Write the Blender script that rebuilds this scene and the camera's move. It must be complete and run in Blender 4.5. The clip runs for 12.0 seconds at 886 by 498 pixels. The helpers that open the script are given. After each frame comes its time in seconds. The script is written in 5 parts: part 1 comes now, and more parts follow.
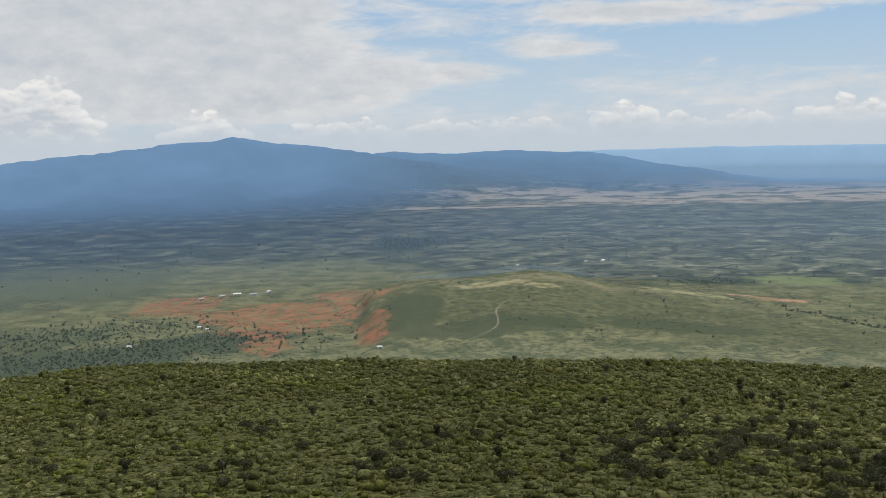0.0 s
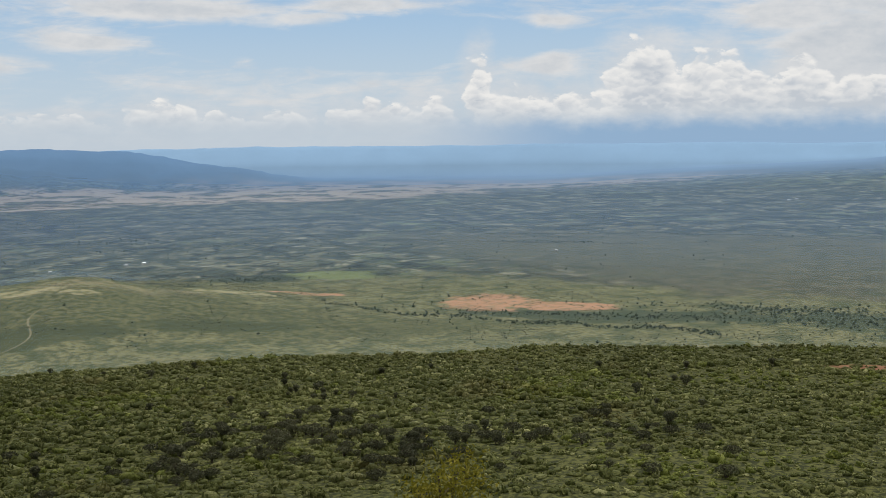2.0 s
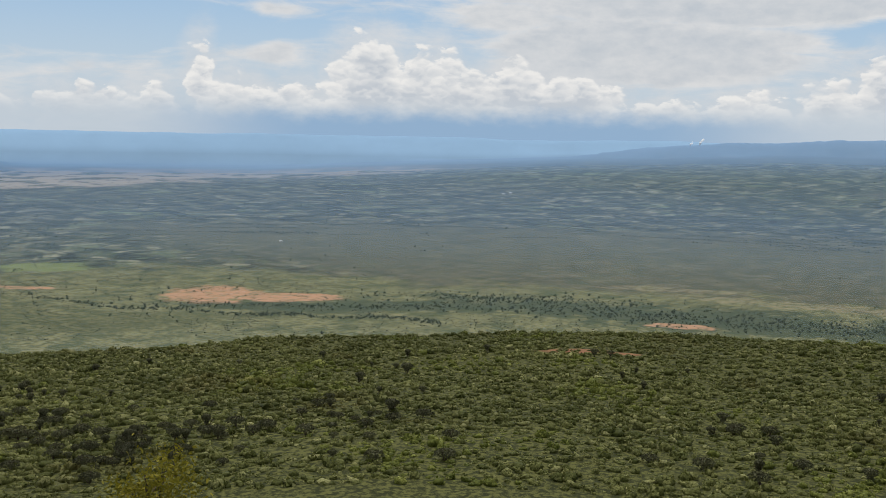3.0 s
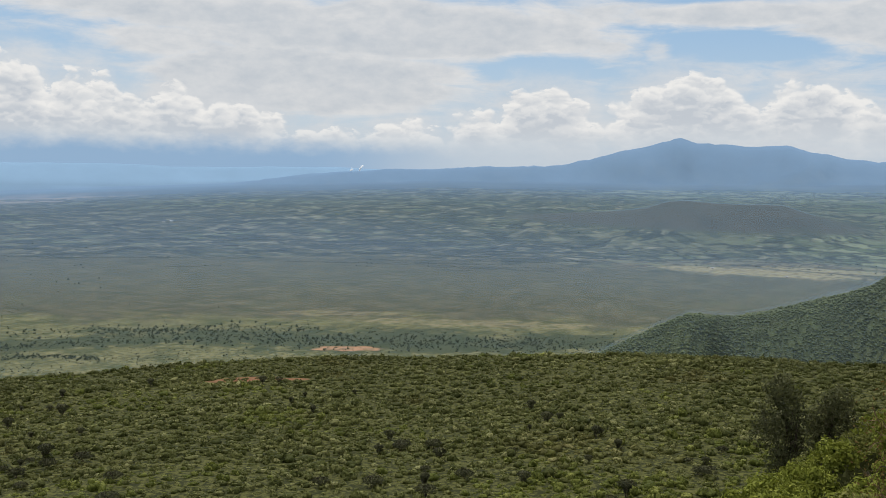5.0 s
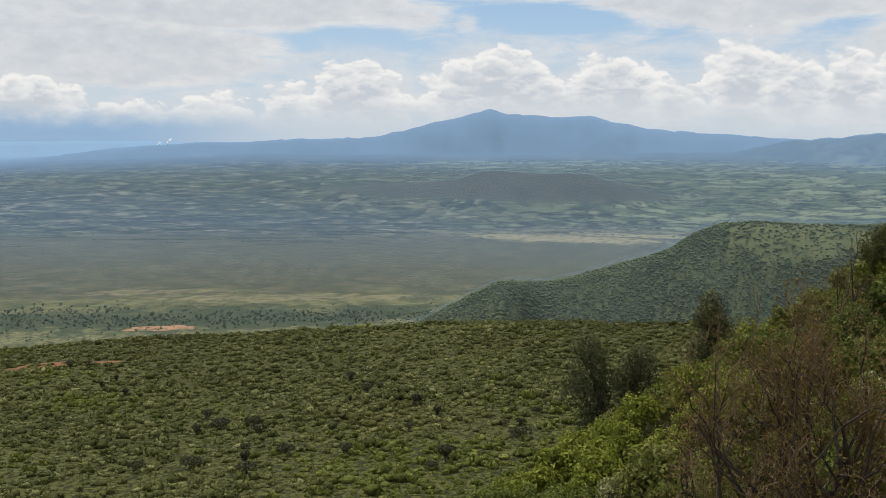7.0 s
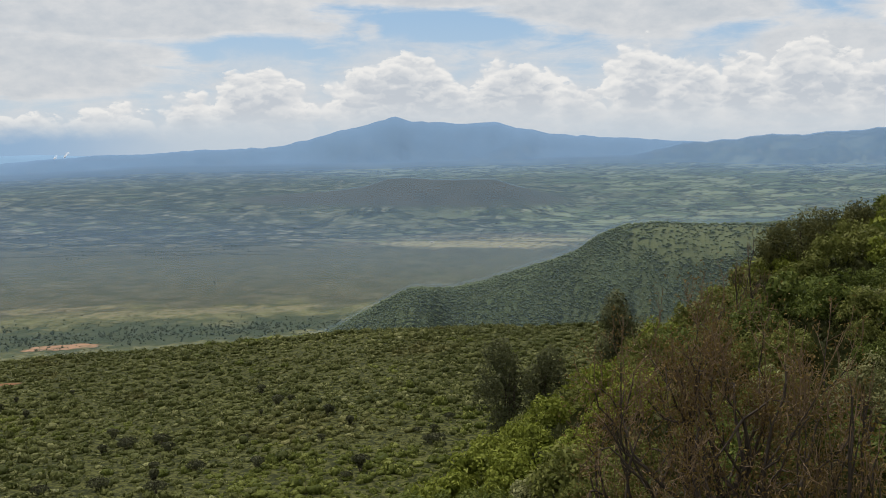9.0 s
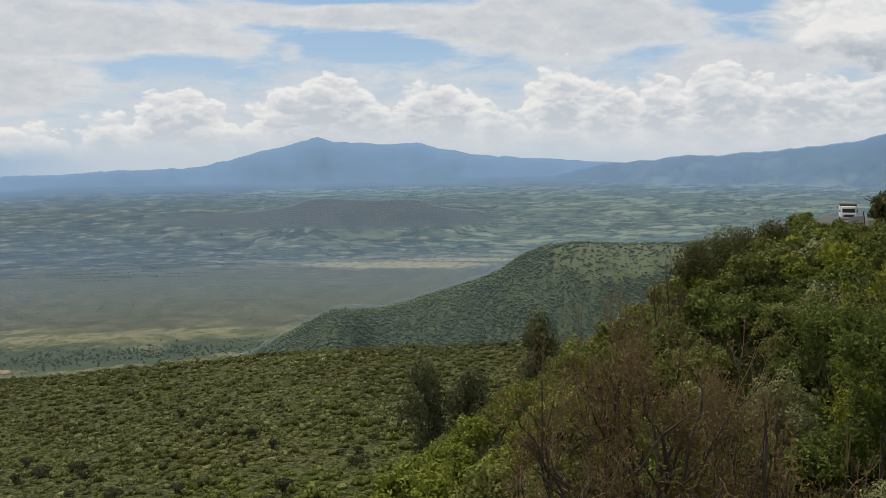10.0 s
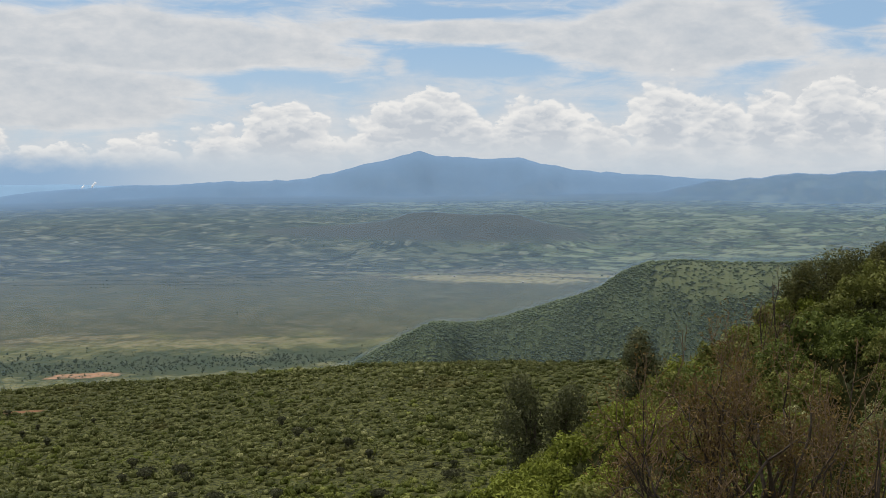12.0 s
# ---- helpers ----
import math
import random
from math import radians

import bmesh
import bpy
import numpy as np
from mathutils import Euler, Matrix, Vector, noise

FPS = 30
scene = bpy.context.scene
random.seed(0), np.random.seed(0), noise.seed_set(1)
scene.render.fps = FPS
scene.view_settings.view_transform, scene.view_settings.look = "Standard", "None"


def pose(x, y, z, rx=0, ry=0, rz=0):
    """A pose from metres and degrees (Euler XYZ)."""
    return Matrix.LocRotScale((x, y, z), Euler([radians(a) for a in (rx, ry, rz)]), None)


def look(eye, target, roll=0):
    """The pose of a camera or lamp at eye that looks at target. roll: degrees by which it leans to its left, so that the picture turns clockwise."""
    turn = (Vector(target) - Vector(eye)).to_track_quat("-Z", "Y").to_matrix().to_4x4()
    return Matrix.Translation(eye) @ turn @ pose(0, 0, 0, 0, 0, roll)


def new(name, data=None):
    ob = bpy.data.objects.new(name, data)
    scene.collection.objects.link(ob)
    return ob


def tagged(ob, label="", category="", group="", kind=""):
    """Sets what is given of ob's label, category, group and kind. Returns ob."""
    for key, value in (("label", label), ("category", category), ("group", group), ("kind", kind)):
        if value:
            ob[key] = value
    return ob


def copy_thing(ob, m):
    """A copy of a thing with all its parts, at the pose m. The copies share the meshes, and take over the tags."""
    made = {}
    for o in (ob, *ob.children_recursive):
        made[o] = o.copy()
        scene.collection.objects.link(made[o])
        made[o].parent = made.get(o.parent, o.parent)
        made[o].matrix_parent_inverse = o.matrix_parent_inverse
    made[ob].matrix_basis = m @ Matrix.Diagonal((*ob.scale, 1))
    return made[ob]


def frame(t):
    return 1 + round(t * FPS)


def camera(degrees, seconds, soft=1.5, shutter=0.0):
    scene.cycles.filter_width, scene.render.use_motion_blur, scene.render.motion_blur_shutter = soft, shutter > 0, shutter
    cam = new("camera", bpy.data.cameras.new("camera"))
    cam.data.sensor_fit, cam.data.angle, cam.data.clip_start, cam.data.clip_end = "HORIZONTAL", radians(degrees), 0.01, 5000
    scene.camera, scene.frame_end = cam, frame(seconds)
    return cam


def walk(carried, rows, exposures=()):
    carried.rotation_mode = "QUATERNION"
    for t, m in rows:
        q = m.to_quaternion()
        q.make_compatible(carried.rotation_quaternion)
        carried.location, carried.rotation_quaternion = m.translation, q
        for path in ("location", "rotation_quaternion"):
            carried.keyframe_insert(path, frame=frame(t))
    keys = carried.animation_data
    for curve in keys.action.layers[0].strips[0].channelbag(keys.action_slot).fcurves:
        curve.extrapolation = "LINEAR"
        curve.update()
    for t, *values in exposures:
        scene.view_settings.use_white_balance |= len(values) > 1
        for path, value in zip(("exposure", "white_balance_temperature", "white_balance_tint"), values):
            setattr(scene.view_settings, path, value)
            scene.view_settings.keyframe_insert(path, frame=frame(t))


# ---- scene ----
import itertools

# ---- camera ----
# seconds, heading (degrees clockwise from +y), pitch, lean of the right side upwards
ROWS = [
    (0.0, -0.5, -6.32, -1.57),
    (0.5, 6.02, -6.46, -1.59),
    (1.0, 12.7, -6.63, -1.28),
    (1.5, 18.64, -6.56, -1.06),
    (2.0, 24.51, -6.81, -0.69),
    (2.5, 31.72, -7.19, 0.51),
    (3.0, 39.74, -7.23, 1.27),
    (3.5, 46.08, -6.49, 1.53),
    (3.7, 47.81, -6.0, 1.54),
    (5.3, 60.54, -5.39, 1.38),
    (5.5, 62.1, -5.37, 1.23),
    (6.0, 64.61, -5.35, 0.85),
    (6.5, 65.99, -5.57, 1.02),
    (7.0, 68.33, -6.66, 1.09),
    (7.5, 70.44, -7.63, 0.24),
    (7.7, 71.24, -7.82, 0.35),
    (9.3, 74.88, -5.24, -0.01),
    (9.5, 76.57, -5.08, 0.01),
    (10.0, 77.65, -5.06, 0.15),
    (10.5, 80.46, -4.77, 0.82),
    (11.0, 81.35, -4.58, 0.98),
    (11.5, 78.22, -4.38, 0.8),
    (12.0, 72.14, -4.31, 0.83),
]
EYE_Z = 220.0
ARM = 0.4


def eye_pose(yaw, pitch, roll):
    a, p = radians(yaw), radians(pitch)
    eye = Vector((ARM * math.sin(a), ARM * (math.cos(a) - 1.0), EYE_Z))
    way = Vector((math.sin(a) * math.cos(p), math.cos(a) * math.cos(p), math.sin(p)))
    return look(eye, eye + way, roll)


cam = camera(46.22, 12.0, soft=0.8)
walk(cam, [(t, eye_pose(yaw, pitch, roll)) for t, yaw, pitch, roll in ROWS],
     [(0.0, 0.0), (3.0, 0.0), (3.6, 0.1), (5.4, 0.0), (6.8, 0.05), (7.5, 0.15), (9.4, 0.0), (12.0, 0.0)])
scene.view_settings.exposure = 0.0

# ---- world and sun ----
SUN_AZ, SUN_EL = 35.0, 66.0
sun_data = bpy.data.lights.new("sun", "SUN")
sun_data.energy, sun_data.angle, sun_data.color = 3.3, radians(1.0), (1.0, 0.93, 0.82)
sun = new("sun", sun_data)
_a, _e = radians(SUN_AZ), radians(SUN_EL)
sun.matrix_world = look((0, 0, 0), (-math.sin(_a) * math.cos(_e), -math.cos(_a) * math.cos(_e), -math.sin(_e)))


class Net:
    """Short hand for building node trees."""

    def __init__(self, tree):
        self.tree = tree
        tree.nodes.clear()

    def put(self, sock, value):
        if hasattr(value, "is_output"):
            self.tree.links.new(value, sock)
        elif value is not None:
            sock.default_value = value

    def node(self, kind, **props):
        n = self.tree.nodes.new(kind)
        for k, v in props.items():
            setattr(n, k, v)
        return n

    def math(self, op, a, b=None, c=None, clamp=False):
        n = self.node("ShaderNodeMath", operation=op, use_clamp=clamp)
        for i, v in enumerate((a, b, c)):
            self.put(n.inputs[i], v)
        return n.outputs[0]

    def mix(self, f, a, b):
        n = self.node("ShaderNodeMix", data_type="RGBA")
        self.put(n.inputs[0], f)
        for s, v in ((n.inputs[6], a), (n.inputs[7], b)):
            self.put(s, (*v, 1.0) if isinstance(v, tuple) and len(v) == 3 else v)
        return n.outputs[2]

    def step(self, v, lo, hi, out0=0.0, out1=1.0):
        n = self.node("ShaderNodeMapRange", interpolation_type="SMOOTHSTEP")
        self.put(n.inputs[0], v)
        for i, x in enumerate((lo, hi, out0, out1)):
            self.put(n.inputs[i + 1], x)
        return n.outputs[0]

    def noise(self, vec, scale, detail=4.0, rough=0.55, dist=0.0):
        n = self.node("ShaderNodeTexNoise")
        self.put(n.inputs["Vector"], vec)
        n.inputs["Scale"].default_value = scale
        n.inputs["Detail"].default_value = detail
        n.inputs["Roughness"].default_value = rough
        n.inputs["Distortion"].default_value = dist
        return n.outputs["Fac"]

    def xyz(self, x, y, z):
        n = self.node("ShaderNodeCombineXYZ")
        for i, v in enumerate((x, y, z)):
            self.put(n.inputs[i], v)
        return n.outputs[0]

    def ramp(self, f, stops, mode="EASE"):
        n = self.node("ShaderNodeValToRGB")
        n.color_ramp.interpolation = mode
        els = n.color_ramp.elements
        while len(els) < len(stops):
            els.new(0.5)
        for e, (p, c) in zip(els, stops):
            e.position = p
        for e, (p, c) in zip(els, stops):
            e.color = (c, c, c, 1) if not isinstance(c, tuple) else (*c, 1)
        self.put(n.inputs[0], f)
        return n.outputs[0]


world = bpy.data.worlds.new("world")
scene.world = world
world.use_nodes = True
w = Net(world.node_tree)
sky = w.node("ShaderNodeTexSky", sky_type="NISHITA", sun_disc=False)
sky.sun_elevation, sky.sun_rotation = radians(SUN_EL), radians(SUN_AZ)
sky.air_density, sky.dust_density, sky.altitude = 1.0, 0.6, 2200.0
coord = w.node("ShaderNodeTexCoord")
sep = w.node("ShaderNodeSeparateXYZ")
w.put(sep.inputs[0], coord.outputs["Generated"])
DEG = 57.2958
az = w.math("MULTIPLY", w.math("ARCTAN2", sep.outputs[0], sep.outputs[1]), DEG)
el = w.math("MULTIPLY", w.math("ARCSINE", sep.outputs[2]), DEG)
# cumulus heads: heading, height of the base, half width and height of the dome, in degrees
HEADS = [(-21.7, 0.6, 3.4, 2.7), (-13.0, 0.1, 2.5, 1.3), (-6.0, -0.1, 2.8, 1.1), (-0.5, -0.2, 3.4, 0.9), (4.5, -0.1, 2.5, 0.8), (9.7, -0.3, 2.5, 1.6), (12.6, -0.3, 1.7, 1.1), (15.8, -0.4, 2.5, 1.1), 
         (20.6, -0.5, 2.8, 1.8), (20.4, -0.5, 2.3, 1.6), (23.8, -0.5, 2.2, 1.9), (26.5, 1.6, 0.7, 2.1), (28.6, -0.6, 2.7, 2.7), (31.6, -0.6, 2.2, 2.3), (35.5, -0.7, 2.7, 5.1), (39.0, -0.7, 2.8, 4.4), 
         (43.6, -0.8, 2.5, 3.9), (41.7, -0.4, 3.1, 3.0), (46.7, -0.3, 3.4, 2.7), (51.3, -0.1, 2.5, 1.2), (55.9, 0.2, 2.1, 1.5), (60.1, 0.5, 1.9, 1.8), (63.6, 0.6, 3.1, 3.1), (70.8, 1.3, 3.9, 3.2), 
         (74.2, 1.4, 2.4, 1.7), (77.3, 1.5, 3.1, 2.6), (80.9, 1.4, 1.9, 1.4), (84.1, 2.0, 2.2, 3.1), (86.6, 2.0, 2.5, 2.1), (89.6, 2.0, 2.0, 2.4), (92.8, 2.0, 3.0, 3.1), (96.8, 2.0, 3.4, 2.2), (101.0, 2.0, 3.4, 2.3)]
# flat sheets and wisps higher up: heading, height, half width and half height
SHEETS = [(-17.5, 5.6, 13.1, 3.4), (-14.0, 3.0, 13.1, 2.2), (9.1, 6.2, 5.9, 0.6), (17.6, 5.5, 2.3, 0.5), (5.6, 4.5, 3.0, 0.6), (0.3, 3.3, 3.4, 0.5), (17.5, 5.5, 3.4, 0.4), (19.7, 6.5, 2.8, 0.4), 
          (14.1, 3.5, 0.6, 0.3), (30.8, 5.5, 1.7, 0.4), (42.4, 5.3, 3.4, 0.8), (30.5, 3.3, 1.2, 0.8), (45.6, 2.9, 3.7, 2.8), (51.2, 3.8, 8.7, 1.9), (56.2, 6.2, 11.9, 1.5), (57.7, 6.5, 9.4, 1.8), 
          (44.5, 7.1, 9.4, 0.9), (69.7, 5.6, 0.7, 0.6), (43.1, 5.2, 3.7, 0.7), (72.9, 7.5, 8.4, 0.7), (81.2, 7.0, 5.9, 1.5), (85.4, 7.1, 6.2, 2.2), (100.0, 7.4, 5.9, 2.8), (93.0, 4.9, 5.0, 1.4)]
# clear blue between the sheets, in the same terms
HOLES = [(74.0, 5.9, 6.5, 0.9), (93.9, 8.3, 3.2, 0.8), (21.0, 4.5, 12.0, 1.5), (71.0, 8.5, 5.5, 0.5), (63.0, 4.7, 4.5, 0.9), (88.5, 5.6, 3.0, 0.7)]
dome = w.xyz(az, el, 0.0)


def noise2(vec, scale, detail, rough=0.55, dist=0.0):
    n = w.node("ShaderNodeTexNoise", noise_dimensions="2D")
    w.put(n.inputs["Vector"], vec)
    for key, value in (("Scale", scale), ("Detail", detail), ("Roughness", rough), ("Distortion", dist)):
        n.inputs[key].default_value = value
    return n.outputs["Fac"]


def billow(scale, shift, up=0.0):
    """Rounded heads: high in the middle of each puff."""
    n = w.node("ShaderNodeTexVoronoi", feature="SMOOTH_F1", voronoi_dimensions="2D")
    x_ = w.math("ADD", w.math("MULTIPLY_ADD", az, 0.75, shift), w.math("MULTIPLY", ragged, 0.9))
    y_ = w.math("ADD", w.math("MULTIPLY_ADD", el, 1.05, 1.05 * up), w.math("MULTIPLY", lump, 0.9))
    w.put(n.inputs["Vector"], w.xyz(x_, y_, 0.0))
    n.inputs["Scale"].default_value, n.inputs["Smoothness"].default_value = scale, 0.35
    return w.math("SUBTRACT", 0.42, n.outputs["Distance"])


def gathered(rows, least):
    """The deepest cover by any of the rounded masses: 1 in the middle, 0 at the rim."""
    best = least
    for a_, e_, half, high in rows:
        n = w.node("ShaderNodeVectorMath", operation="MULTIPLY_ADD")
        w.put(n.inputs[0], dome)
        n.inputs[1].default_value, n.inputs[2].default_value = (1 / half, 1 / high, 0.0), (-a_ / half, -e_ / high, 0.0)
        far_out = w.node("ShaderNodeVectorMath", operation="LENGTH")
        w.put(far_out.inputs[0], n.outputs[0])
        best = w.math("MAXIMUM", best, w.math("MULTIPLY", w.math("SUBTRACT", 1.0, far_out.outputs["Value"]), 0.6 * math.sqrt(half * high) + 0.2))
    return best


flat = w.xyz(w.math("MULTIPLY", az, 0.5), w.math("MULTIPLY", el, 0.9), 0.0)
lump = noise2(flat, 0.7, 3.0)
ragged = noise2(flat, 2.6, 5.0, 0.6)
puffs, puffs_up = billow(0.85, 0.0), billow(0.85, 0.0, 0.22)
small_puffs, small_up = billow(2.3, 7.0), billow(2.3, 7.0, 0.10)
relief = w.math("ADD", w.math("MULTIPLY", puffs, 0.9), w.math("ADD", w.math("MULTIPLY", small_puffs, 0.22), w.math("MULTIPLY", w.math("SUBTRACT", ragged, 0.5), 0.55)))
mass = gathered(HEADS, -3.0)
depth = w.math("ADD", mass, w.math("ADD", relief, 0.0))
cumulus = w.math("MULTIPLY", w.step(depth, 0.0, 0.24), w.step(w.math("SUBTRACT", el, w.step(az, 48.0, 78.0, -0.5, 0.9)), 0.1, 1.5, 0.22, 1.0))
slope_ = w.math("ADD", w.math("MULTIPLY", w.math("SUBTRACT", puffs, puffs_up), 1.35), w.math("MULTIPLY", w.math("SUBTRACT", small_puffs, small_up), 0.8))
shade = noise2(flat, 0.9, 5.0, 0.6)
lit = w.math("ADD", w.math("ADD", w.step(depth, 1.3, 0.05, 0.12, 0.86), slope_), w.math("MULTIPLY", w.math("SUBTRACT", shade, 0.5), 0.7), clamp=True)
cum_col = w.mix(lit, (5.3, 5.7, 6.2), (8.4, 8.3, 8.1))
# soft high layer, stretched along the horizon
veil_at = w.xyz(w.math("MULTIPLY", az, 0.16), w.math("MULTIPLY", el, 0.75), 0.0)
veil = w.math("ADD", w.math("MULTIPLY", noise2(veil_at, 1.0, 6.0, 0.55, 0.5), 0.7), w.math("MULTIPLY", noise2(veil_at, 3.2, 5.0, 0.6, 0.8), 0.3))
cover = w.math("MAXIMUM", gathered(SHEETS, -0.32), w.step(el, 10.5, 14.0, -0.45, 0.10))
cover = w.math("MAXIMUM", cover, w.math("MAXIMUM", w.step(az, -12.0, -25.0, -0.45, 0.9), w.step(az, 103.0, 112.0, -0.45, 0.5)))
cover = w.math("SUBTRACT", cover, w.math("MINIMUM", gathered(HOLES, 0.0), 0.9))
veil_d = w.math("ADD", w.math("MULTIPLY", cover, 0.8), w.math("MULTIPLY", w.math("SUBTRACT", veil, 0.5), 2.3))
veil_f = w.math("MULTIPLY", w.step(veil_d, -0.55, 0.42), 0.95)
veil_lit = w.math("ADD", w.math("MULTIPLY", w.math("SUBTRACT", shade, 0.5), 1.4), w.math("ADD", w.math("MULTIPLY", slope_, 0.25), w.step(veil_d, 0.9, 0.1, 0.40, 0.85)), clamp=True)
veil_col = w.mix(veil_lit, (5.2, 5.6, 6.05), (7.2, 7.2, 7.2))
low = w.step(el, 7.5, 0.5)
blue = w.mix(w.math("MULTIPLY", low, 0.72), w.mix(0.75, sky.outputs[0], (3.3, 5.0, 7.0)), (5.4, 6.2, 6.9))
with_veil = w.mix(veil_f, blue, veil_col)
# soft pale body of cloud behind and between the heads
body_f = w.math("MULTIPLY", w.step(w.math("ADD", mass, w.math("MULTIPLY", w.math("SUBTRACT", shade, 0.5), 1.5)), -1.0, 0.5), w.step(el, -0.6, 1.4, 0.30, 0.78))
with_veil = w.mix(body_f, with_veil, w.mix(shade, (5.5, 5.9, 6.35), (7.1, 7.2, 7.3)))
with_cum = w.mix(w.math("MULTIPLY", cumulus, 0.95), with_veil, cum_col)
# a broad grey-bottomed cloud high over the road
bank = w.math("SUBTRACT", 1.0, w.math("ADD", w.math("POWER", w.math("DIVIDE", w.math("SUBTRACT", az, 103.0), 7.5), 2.0), w.math("POWER", w.math("DIVIDE", w.math("SUBTRACT", el, 6.6), 2.4), 2.0)))
bank = w.math("ADD", bank, w.math("MULTIPLY", relief, 0.8))
bank_col = w.mix(w.step(w.math("ADD", el, w.math("MULTIPLY", w.math("SUBTRACT", shade, 0.5), 2.0)), 5.0, 6.5), (4.3, 4.75, 5.3), w.mix(lit, (6.2, 6.5, 6.8), (8.3, 8.2, 8.0)))
with_cum = w.mix(w.math("MULTIPLY", w.step(bank, 0.0, 0.35), 0.95), with_cum, bank_col)
# blue of hazy distant mountains, painted into the low sky under the clouds over the far plain
blue_end = w.math("MULTIPLY", w.step(az, 21.0, 33.0), w.step(az, 62.0, 50.0))
hazy = w.mix(w.math("MULTIPLY", w.step(el, 1.5, -0.5), 0.8), with_cum, (5.2, 5.9, 6.6))
far_haze = w.math("MULTIPLY", w.step(w.math("ADD", el, w.math("MULTIPLY", w.math("SUBTRACT", shade, 0.5), 1.2)), 0.7, -0.5), 0.9)
hazy = w.mix(w.math("MULTIPLY", far_haze, blue_end), hazy, (2.6, 4.1, 6.0))
back = w.node("ShaderNodeBackground")
w.put(back.inputs[0], hazy)
back.inputs[1].default_value = 0.1
w.put(w.node("ShaderNodeOutputWorld").inputs[0], back.outputs[0])

# ---- plan of the land ----
FLOOR = 0.0
ROAD_AZ = 100.0


def at(heading, r):
    a = radians(heading)
    return r * math.sin(a), r * math.cos(a)


def hash2(ix, iy, seed):
    h = (ix.astype(np.int64) * 374761393 + iy.astype(np.int64) * 668265263 + seed * 1274126177) & 0xFFFFFFFF
    h = ((h ^ (h >> 13)) * 1103515245) & 0xFFFFFFFF
    return ((h ^ (h >> 16)) & 0xFFFF) / 65535.0


def vnoise(x, y, seed=0):
    ix, iy = np.floor(x), np.floor(y)
    fx, fy = x - ix, y - iy
    fx, fy = fx * fx * (3 - 2 * fx), fy * fy * (3 - 2 * fy)
    a, b = hash2(ix, iy, seed), hash2(ix + 1, iy, seed)
    c, d = hash2(ix, iy + 1, seed), hash2(ix + 1, iy + 1, seed)
    return (a + (b - a) * fx) * (1 - fy) + (c + (d - c) * fx) * fy - 0.5


def fbm(x, y, size, octaves=4, seed=0):
    out, amp = np.zeros_like(x), 1.0
    for i in range(octaves):
        out = out + amp * vnoise(x / size, y / size, seed + i)
        size, amp = size * 0.48, amp * 0.5
    return out


def smooth(v, lo, hi):
    t = np.clip((v - lo) / (hi - lo), 0, 1)
    return t * t * (3 - 2 * t)


def profile(heading, rows):
    """A height along the horizon, rounded between its knots."""
    x, y = zip(*rows)
    return (np.interp(heading - 0.12, x, y) + np.interp(heading, x, y) + np.interp(heading + 0.12, x, y)) / 3


WEST_VOLCANO = [(-60, 90), (-24.5, 147), (-18.6, 180), (-16, 199), (-12.9, 216), (-12.2, 222), (-11.7, 228), (-11.2, 220), (-10.6, 214), (-8.5, 199), (-4.8, 157), (-1, 110), (4, 60), (10, 0)]
WEST_HILLS = [(-9, 100), (-4.8, 150), (-3, 157), (0, 140), (4, 147), (7.7, 134), (10.8, 84), (16.6, 10), (18, 0)]
VOLCANO = [(42, 0), (46, 60), (50, 112), (55, 142), (60, 162), (64.2, 174), (66, 200), (67.5, 240), (68.4, 254), (69.4, 276), (70.1, 290), (70.45, 304), (70.75, 308), (71.1, 298), (71.6, 286), (73, 282), (76.3, 276), (77.6, 256), (79.3, 238), (81, 226), (86, 208), (92, 160), (100, 120), (112, 0)]
EAST_RANGE = [(80, 0), (84, 150), (86.5, 196), (89, 212), (90.8, 234), (92.5, 229), (95.6, 249), (99, 275), (101, 314), (103.8, 380), (108, 440), (130, 480), (150, 200)]
CRATER_HILL = [(60, 0), (63.5, 16), (65.6, 30), (69.0, 50), (70.4, 72), (71.2, 76), (73, 70), (76.3, 72), (77.8, 44), (80.6, 0)]
MOUND = [(-5.4, 0), (-4.5, 24), (-2.6, 35), (0.9, 39), (3.0, 43), (4.4, 46), (6.0, 43), (8.0, 32), (12, 22), (17, 8), (22, 0)]
SPUR = [(60, 0), (64, 22), (67, 42), (69.6, 73), (70.8, 88), (71.8, 96), (72.8, 93), (74, 87), (75.8, 92), (77.7, 102), (79.6, 112), (80.8, 119), (81.9, 132), (83.4, 143), (85.2, 146), (90, 148), (96, 156), (106, 165), (130, 160)]
EDGE = [(-180, -12.2), (-25, -12.2), (-10, -12.4), (4, -12.5), (14, -12.7), (24, -12.7), (35, -12.5), (46, -12.1), (55, -11.75), (62, -11.25), (68, -10.85), (75, -10.45), (82, -10.2), (180, -10.2)]


def edge_slope(heading):
    x, y = zip(*EDGE)
    rim = 430 * np.tan(np.radians(-np.interp(heading, x, y)))
    return (rim - 75) / 212


def road_u(s):
    return -10.5 + 13.5 * smooth(s, 74, 126)


def road_z(s):
    return 218.3 - 0.050 * np.clip(s, 0, 118) - 0.02 * np.clip(s - 118, 0, 200)


